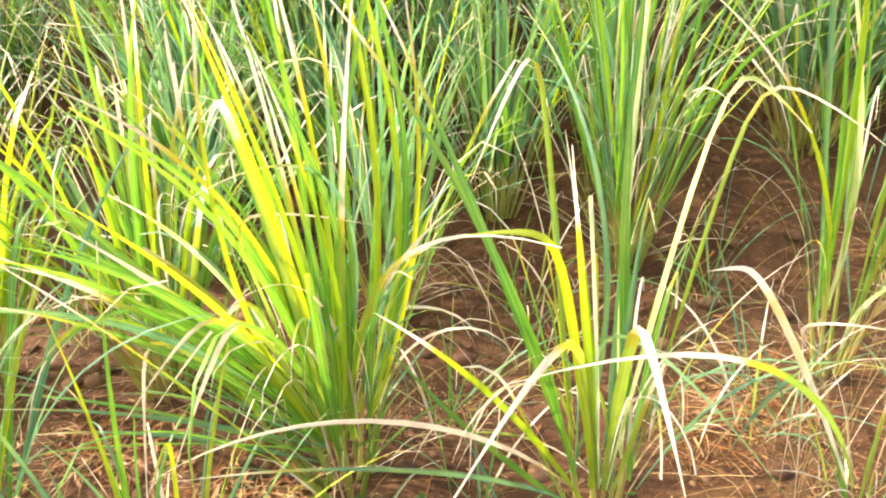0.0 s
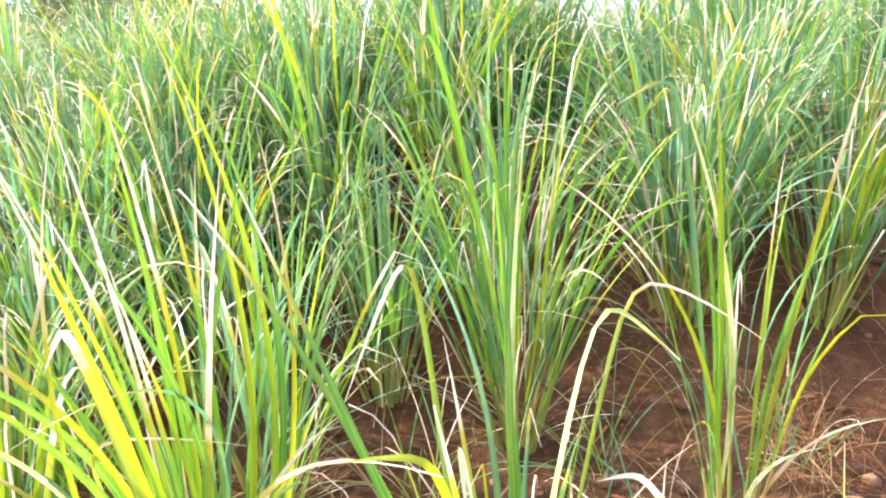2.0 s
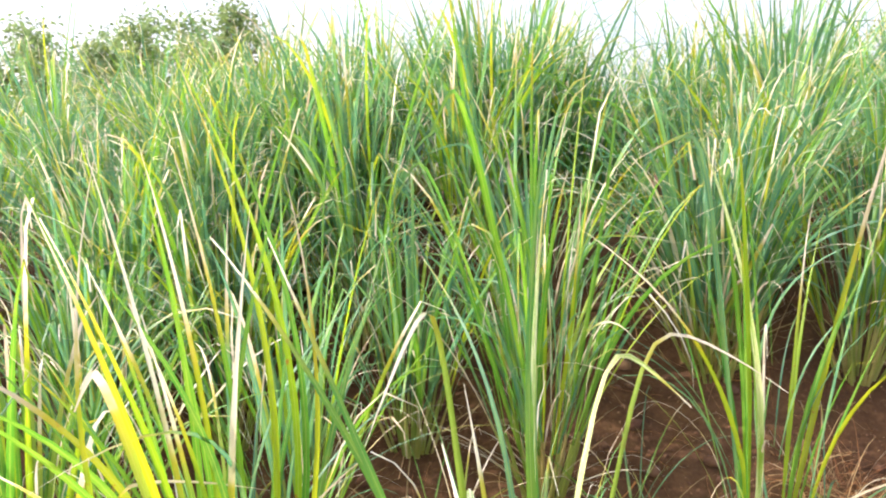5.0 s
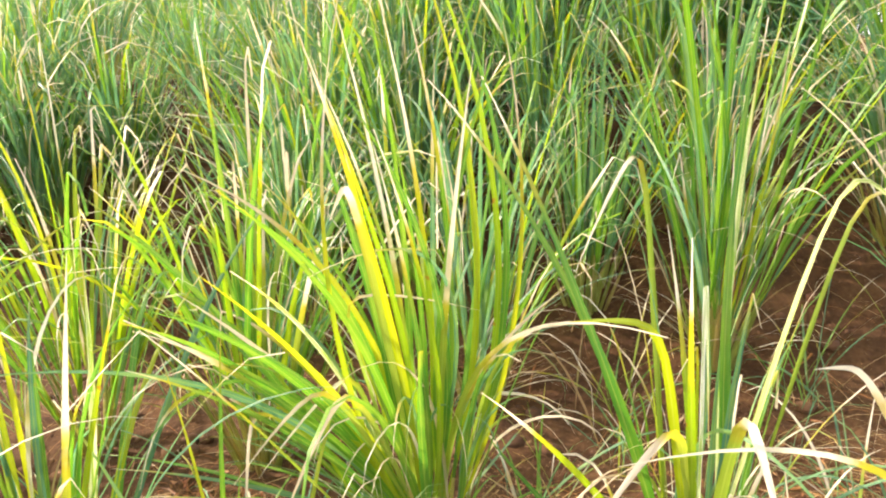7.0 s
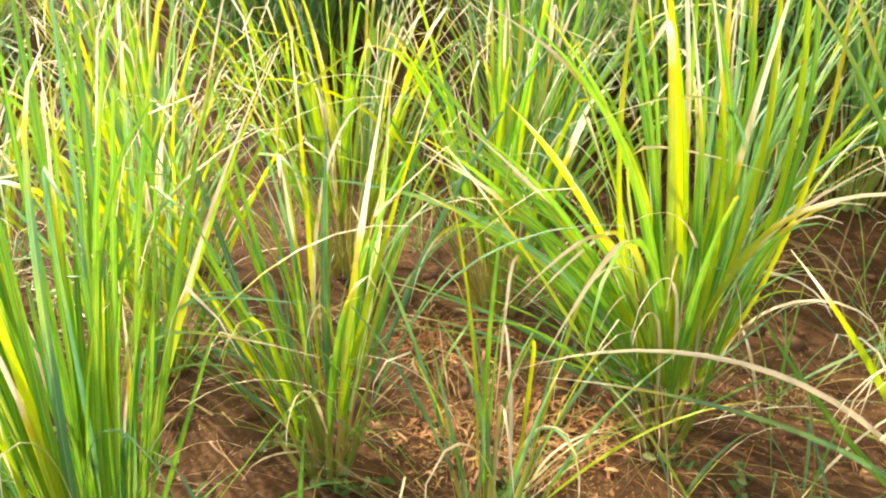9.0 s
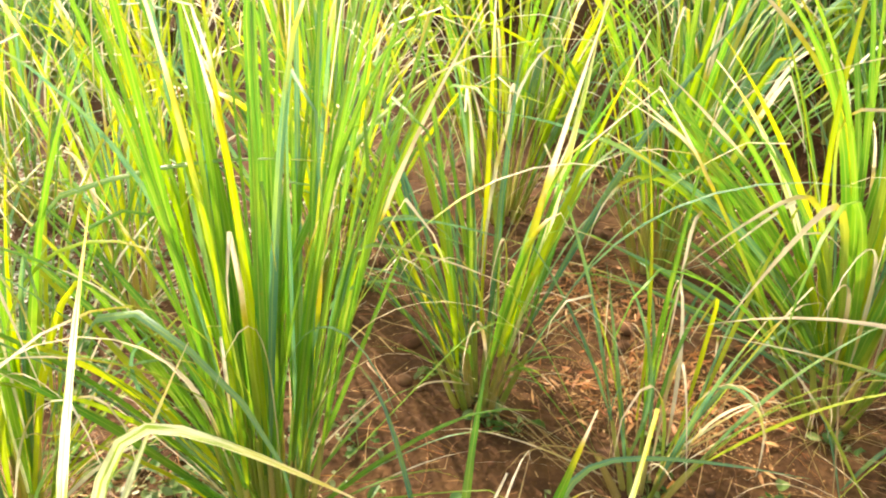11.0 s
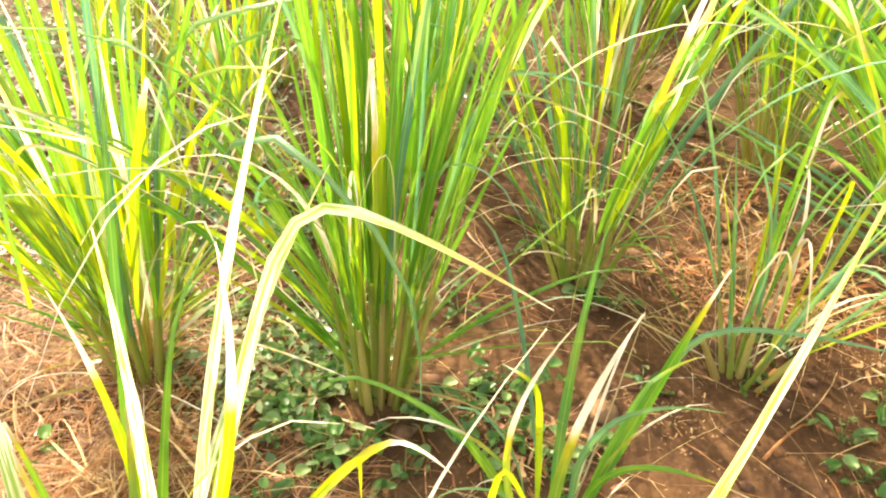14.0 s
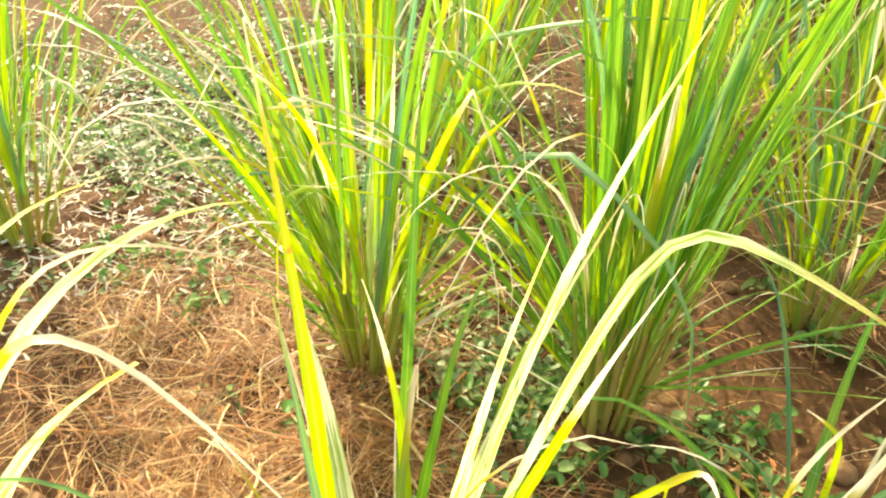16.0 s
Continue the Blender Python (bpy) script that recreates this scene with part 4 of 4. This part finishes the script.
def build_straw():
    rng = random.Random(5)
    verts, faces = [], []
    made = 0
    while made < 11500:
        x, y = rng.uniform(-2.3, 1.9), rng.uniform(-0.6, 3.6)
        h = heap(x, y)
        if rng.random() > 0.0055 + h:
            continue
        made += 1
        fine = rng.random() < (0.85 if h > 0.4 else 0.55)
        length = rng.uniform(0.03, 0.12) if h > 0.4 else rng.uniform(0.04, 0.24)
        w = rng.uniform(0.00025, 0.0006) if fine else rng.uniform(0.0006, 0.0013)
        az, bend = rng.uniform(0, 6.283), rng.gauss(0, 0.4)
        if rng.random() < 0.05:
            w, length = rng.uniform(0.0015, 0.0035), rng.uniform(0.05, 0.16)
        lift = rng.uniform(0, 0.035) * h + (rng.uniform(0.0, 0.02) if rng.random() < 0.3 else 0.0)
        arch = rng.uniform(0, 0.16) * length
        k0, n = len(verts), 5
        px, py = x, y
        for i in range(n):
            v = i / (n - 1)
            a = az + bend * (v - 0.5)
            z = ground_z(px, py) + 0.003 + lift + arch * 4 * v * (1 - v)
            sx, sy = math.cos(a) * w * (1 - 0.6 * v), -math.sin(a) * w * (1 - 0.6 * v)
            verts += [(px - sx, py - sy, z), (px, py, z + w * 0.7), (px + sx, py + sy, z)]
            px += math.sin(a) * length / (n - 1)
            py += math.cos(a) * length / (n - 1)
            if i:
                k = k0 + 3 * i
                faces += [(k - 3, k - 2, k + 1, k), (k - 2, k - 1, k + 2, k + 1)]
    ob = new("straw_litter", mesh_of("straw_litter", verts, faces, STRAW))
    tagged(ob, "dry golden straw and leaf bits scattered on the soil", "straw", kind="stuff")


build_straw()


def build_chips():
    """Crumbled dry leaf lying in loose patches."""
    rng = random.Random(15)
    patches = [(-0.60, 0.52, 0.05), (-0.52, 0.42, 0.04), (-0.62, 1.05, 0.10), (-0.45, 1.10, 0.09), (-0.34, 1.06, 0.06), (-0.15, 0.98, 0.07), (0.02, 1.02, 0.06), (-0.05, 1.55, 0.12), (0.55, 1.05, 0.10), (0.62, 1.45, 0.10), (0.80, 1.20, 0.14), (-1.10, 0.00, 0.20), (-0.85, -0.10, 0.16), (-1.45, -0.05, 0.20), (-0.62, 0.12, 0.08), (-0.45, 0.72, 0.06)]
    verts, faces = [], []
    for _ in range(15000):
        if rng.random() < 0.45:
            x, y = rng.uniform(-2.0, 1.6), rng.uniform(-0.4, 2.4)
        else:
            cx, cy, r = rng.choices(patches, [q[2] ** 1.6 for q in patches])[0]
            x, y = rng.gauss(cx, r * 0.7), rng.gauss(cy, r * 0.7)
        l, w = 0.003 * rng.paretovariate(1.6), rng.uniform(0.0008, 0.003)
        l = min(l, 0.03)
        t = Euler((rng.uniform(-0.5, 0.5), rng.uniform(-0.5, 0.5), rng.uniform(0, 6.28))).to_matrix()
        p, o = Vector((x, y, ground_z(x, y) + 0.003 + rng.uniform(0, 0.006))), len(verts)
        for a, b, c in ((-1, -1, 0), (1, -0.8, 0.4), (-1, 0, 0.8), (1, 0.1, 1.1), (-0.7, 1, 0.1), (0.6, 0.8, 0.3)):
            verts.append(p + t @ Vector((a * w * 0.5, b * l * 0.5, c * w * 0.6)))
        faces += [(o, o + 1, o + 3, o + 2), (o + 2, o + 3, o + 5, o + 4)]
    ob = new("leaf_chips", mesh_of("leaf_chips", verts, faces, CHIP))
    tagged(ob, "orange-brown crumbled dry leaf in loose patches", "leaf litter", kind="stuff")


build_chips()


def build_flakes():
    """Curled reddish flakes of dead sheath, raked together in small heaps."""
    rng = random.Random(16)
    heaps = ((-0.80, 1.38, 0.075, 170), (-0.66, 1.34, 0.06, 70), (-0.44, 1.18, 0.07, 130), (-0.60, 1.08, 0.07, 110), (-0.33, 1.10, 0.05, 50), (-0.55, 0.47, 0.05, 60), (0.55, 1.75, 0.10, 60), (-1.02, 0.02, 0.12, 110), (-0.30, 1.24, 0.05, 50))
    verts, faces = [], []
    for cx, cy, spread, count in heaps:
        for _ in range(count):
            x, y = rng.gauss(cx, spread), rng.gauss(cy, spread)
            l, w, curl = rng.uniform(0.012, 0.042), rng.uniform(0.003, 0.009), rng.uniform(-0.5, 0.9)
            t = Euler((rng.uniform(-0.35, 0.35), rng.uniform(-0.6, 0.6), rng.uniform(0, 6.28))).to_matrix()
            d = math.hypot(x - cx, y - cy) / spread
            p, o = Vector((x, y, ground_z(x, y) + 0.004 + rng.uniform(0, 0.02) * math.exp(-d))), len(verts)
            for i in range(4):
                v = i / 3
                wide = w * (0.45, 1.0, 0.9, 0.25)[i]
                lift = curl * l * (v - 0.5) ** 2
                for a, up in ((-0.5, 0.25), (0.0, 0.0), (0.5, 0.25)):
                    verts.append(p + t @ Vector((a * wide, (v - 0.5) * l, lift + up * wide)))
                if i:
                    k = o + 3 * i
                    faces += [(k - 3, k - 2, k + 1, k), (k - 2, k - 1, k + 2, k + 1)]
    ob = new("sheath_flakes", mesh_of("sheath_flakes", verts, faces, FLAKE))
    tagged(ob, "reddish-brown curled flakes of dead leaf sheath on soil", "leaf litter", kind="stuff")


build_flakes()


def build_scraps():
    """Pale scraps of leaf on the open ground among the low weeds."""
    rng = random.Random(19)
    verts, faces = [], []
    for _ in range(4200):
        x, y = rng.gauss(-2.15, 0.42), rng.gauss(0.12, 0.42)
        if x > -1.45 and rng.random() < 0.8:
            continue
        l, w = rng.uniform(0.008, 0.05), rng.uniform(0.002, 0.007)
        t = Euler((rng.uniform(-0.3, 0.3), rng.uniform(-0.6, 0.6), rng.uniform(0, 6.28))).to_matrix()
        p, o = Vector((x, y, ground_z(x, y) + 0.004 + rng.uniform(0, 0.012))), len(verts)
        for i in range(3):
            wide = w * (0.5, 1.0, 0.3)[i]
            for a, up in ((-0.5, 0.2), (0.0, 0.0), (0.5, 0.2)):
                verts.append(p + t @ Vector((a * wide, (i / 2 - 0.5) * l, up * wide + (0.1 * l if i != 1 else 0))))
            if i:
                k = o + 3 * i
                faces += [(k - 3, k - 2, k + 1, k), (k - 2, k - 1, k + 2, k + 1)]
    ob = new("bleached_scraps", mesh_of("bleached_scraps", verts, faces, PALE_SCRAP))
    tagged(ob, "pale scraps of leaf on open soil", "leaf litter", kind="stuff")


build_scraps()


def wisp_tuft(x, y, seed, bearing, count, lean=(25, 68), reach=(0.20, 0.42), fan=38):
    """A tuft of hair-thin dry stems that fan out to one side."""
    rng = random.Random(seed)
    root = tagged(new("dry_tuft"), "tuft of hair-thin dry straw stems beside a grass clump", "dry grass", "dry tufts")
    root.location = (x, y, ground_z(x, y))
    for i in range(count):
        az = bearing + rng.gauss(0, fan)
        foot = Vector((rng.gauss(0, 0.02), rng.gauss(0, 0.02), 0.0))
        data = grown_blade(rng, foot, az, rng.uniform(*lean), rng.uniform(*reach), rng.uniform(8, 40), rng.uniform(0.0012, 0.0024), None, 8)
        part("stem", data[0], data[1], LEAF_DEAD if i % 4 else LEAF_DRY, root, data[2])


wisp_tuft(-0.44, 0.84, 71, 235, 15)
wisp_tuft(-0.62, 1.16, 72, 150, 18)
wisp_tuft(-0.20, 1.20, 73, 160, 22)
wisp_tuft(0.66, 1.30, 74, 200, 24)
wisp_tuft(0.45, 1.75, 75, 170, 20)
wisp_tuft(0.78, 1.66, 76, 250, 24, (62, 84), (0.25, 0.50), 20)
wisp_tuft(0.60, 1.26, 77, 10, 12, (6, 26), (0.28, 0.46), 60)
wisp_tuft(0.74, 1.40, 78, 300, 12, (10, 40), (0.22, 0.40), 60)


def lump(rng, r):
    """A rough stone-like lump of about 30 faces."""
    bm = bmesh.new()
    bmesh.ops.create_icosphere(bm, subdivisions=1, radius=r)
    for v in bm.verts:
        v.co *= rng.uniform(0.7, 1.2)
        v.co.z *= 0.62
    vs = [tuple(v.co) for v in bm.verts]
    fs = [tuple(v.index for v in f.verts) for f in bm.faces]
    bm.free()
    return vs, fs


def build_clods():
    rng = random.Random(8)
    kinds = [lump(rng, 1.0) for _ in range(8)]
    verts, faces = [], []
    for _ in range(4600):
        x, y = rng.uniform(-2.2, 1.9), rng.uniform(-0.6, 3.4)
        r = min(0.030, 0.0026 * rng.paretovariate(1.4))
        vs, fs = rng.choice(kinds)
        a = rng.uniform(0, 6.283)
        c, s, z, o = math.cos(a), math.sin(a), ground_z(x, y) + r * 0.15, len(verts)
        verts += [(x + r * (c * p[0] - s * p[1]), y + r * (s * p[0] + c * p[1]), z + r * p[2]) for p in vs]
        faces += [tuple(i + o for i in f) for f in fs]
    ob = new("soil_crumbs", mesh_of("soil_crumbs", verts, faces, CLOD))
    tagged(ob, "loose crumbs and clods of red soil", "soil", kind="stuff")


build_clods()


def weed(seed):
    """A small broad-leaved weed: short stems, each with a rounded cupped leaf."""
    rng = random.Random(seed)
    root = tagged(new("weed"), "small green broad-leaved weed on bare soil", "weed", "weeds between the clumps")
    for i in range(rng.randint(6, 10)):
        a = 2.4 * i + rng.uniform(-0.4, 0.4)
        reach, h = rng.uniform(0.008, 0.04), rng.uniform(0.008, 0.035)
        tip = Vector((math.sin(a) * reach, math.cos(a) * reach, h))
        v, f, u = tube([Vector((0, 0, -0.004)), tip * 0.5 + Vector((0, 0, 0.006)), tip], (0.0010, 0.0009, 0.0007), 4)
        r = rng.uniform(0.006, 0.014)
        wide, long, cup, droop_by = rng.uniform(0.5, 0.85), rng.uniform(0.85, 1.4), rng.uniform(0.8, 3.2), rng.uniform(-0.45, 0.1)
        tilt = Euler((rng.uniform(-0.8, 0.8), rng.uniform(-0.8, 0.8), a)).to_matrix()
        o = len(v)
        v = list(v) + [tip]
        n = 10
        for ring, k in ((0.6, 0.10), (1.0, 0.26)):
            for j in range(n):
                t = 2 * math.pi * j / n
                p = Vector((math.cos(t) * r * ring * wide, (math.sin(t) * long + long) * r * ring, k * r * abs(math.cos(t)) * cup + droop_by * ring * (1 + math.sin(t)) * r))
                v.append(tip + tilt @ p)
        for j in range(n):
            m = (j + 1) % n
            f.append((o, o + 1 + j, o + 1 + m))
            f.append((o + 1 + j, o + 1 + n + j, o + 1 + n + m, o + 1 + m))
        part("leaf", v, f, WEED, root)
    return root


def build_low_weeds():
    """A thin mat of tiny leaves on the open soil."""
    rng = random.Random(66)
    verts, faces = [], []
    for i in range(17000):
        if i % 12:
            x, y = rng.gauss(-2.25, 0.5), rng.gauss(0.30, 0.5)
        else:
            x, y = rng.gauss(-1.02, 0.12), rng.gauss(0.40, 0.12)
        if x > -1.65 and i % 12 and rng.random() < (x + 1.65) / 0.3:
            continue
        if noise.noise((x * 3.0, y * 3.0, 9.0)) < rng.uniform(-0.6, 0.25):
            continue
        z = ground_z(x, y) + rng.uniform(0.002, 0.03)
        t = Euler((rng.uniform(-0.7, 0.7), rng.uniform(-0.7, 0.7), rng.uniform(0, 6.28))).to_matrix()
        r, o = rng.uniform(0.004, 0.011), len(verts)
        p = Vector((x, y, z))
        for a, b, c in ((0, -1, 0), (0.7, -0.2, 0.25), (0.55, 0.7, 0.2), (0, 1.1, 0), (-0.55, 0.7, 0.2), (-0.7, -0.2, 0.25)):
            verts.append(p + t @ Vector((a * r, b * r, c * r)))
        faces += [(o, o + 1, o + 2, o + 3), (o, o + 3, o + 4, o + 5)]
    ob = new("low_weeds", mesh_of("low_weeds", verts, faces, WEED_MAT))
    tagged(ob, "thin mat of tiny green weeds on the soil", "weeds", kind="stuff")


build_low_weeds()


def build_weeds():
    rng = random.Random(31)
    kinds = [weed(900 + i) for i in range(5)]
    spots = []
    for cx, cy, r, n in ((-0.88, 0.29, 0.06, 11), (-0.80, 0.26, 0.04, 7), (-0.64, 0.52, 0.05, 10), (-0.70, 0.33, 0.04, 4), (-0.95, 0.42, 0.08, 4), (-1.6, 0.2, 0.3, 36), (-2.2, 0.25, 0.4, 60), (-1.15, 0.55, 0.3, 26), (-0.3, 0.95, 0.2, 7), (-0.55, 0.65, 0.2, 8), (-0.1, 1.1, 0.2, 6), (-1.0, -0.1, 0.25, 10)):
        spots += [(rng.gauss(cx, r), rng.gauss(cy, r)) for _ in range(n)]
    for i, (x, y) in enumerate(spots):
        m = pose(x, y, ground_z(x, y), rng.uniform(-10, 10), rng.uniform(-10, 10), rng.uniform(0, 360))
        if i < 5:
            kinds[i].matrix_basis = m
        else:
            copy_thing(kinds[i % 5], m @ Matrix.Scale(1, 4))


build_weeds()


# ---- bushes and trees behind the plot ----
def bush(name, label, x, y, height, spread, leaf, count, seed, category):
    rng = random.Random(seed)
    z = land(x, y)
    root = tagged(new(name), label, category)
    root.location = (x, y, z)
    limbs, ends = [], []
    v, f, u = tube([Vector((0, 0, -0.05)), Vector((0.02, 0.03, height * 0.25)), Vector((0.0, 0.0, height * 0.45))], (height * 0.03, height * 0.024, height * 0.016), 7)
    part("trunk", v, f, BARK, root)
    for i in range(16):
        a = 2.4 * i
        s = Vector((0, 0, height * rng.uniform(0.12, 0.45)))
        e = Vector((math.sin(a) * spread * rng.uniform(0.4, 1), math.cos(a) * spread * rng.uniform(0.4, 1), height * rng.uniform(0.45, 1.0)))
        mid = s * 0.5 + e * 0.5 + Vector((rng.uniform(-0.1, 0.1), rng.uniform(-0.1, 0.1), -0.05)) * height * 0.4
        v, f, u = tube([s, mid, e], (height * 0.011, height * 0.007, height * 0.002), 5)
        part("limb", v, f, BARK, root)
        ends += [(mid, 0.6), (mid * 0.4 + e * 0.6, 0.8), (e, 1.0)]
    verts, faces = [], []
    for _ in range(count):
        c, k = rng.choice(ends)
        p = c + Vector((rng.gauss(0, 1), rng.gauss(0, 1), rng.gauss(0, 0.9))) * height * 0.05
        t = Euler((rng.uniform(-1, 1), rng.uniform(-1, 1), rng.uniform(0, 6.28))).to_matrix()
        l, w, o = leaf * rng.uniform(0.6, 1.2), leaf * rng.uniform(0.18, 0.3), len(verts)
        verts += [p, p + t @ Vector((w, l * 0.5, 0.1 * l)), p + t @ Vector((0, l, 0)), p + t @ Vector((-w, l * 0.5, 0.1 * l))]
        faces += [(o, o + 1, o + 2), (o, o + 2, o + 3)]
    tagged(part("crown", verts, faces, BUSH_LEAF, root), kind="stuff")


bush("bush", "light green feathery bush behind the grass", -2.25, 6.9, 1.70, 0.75, 0.06, 15000, 41, "bush")
bush("bush", "light green feathery bush behind the grass", -3.45, 6.9, 1.72, 0.9, 0.06, 15000, 42, "bush")
bush("tree", "small tree far behind the grass", 13.2, 25.0, 5.0, 0.9, 0.16, 1800, 43, "tree")
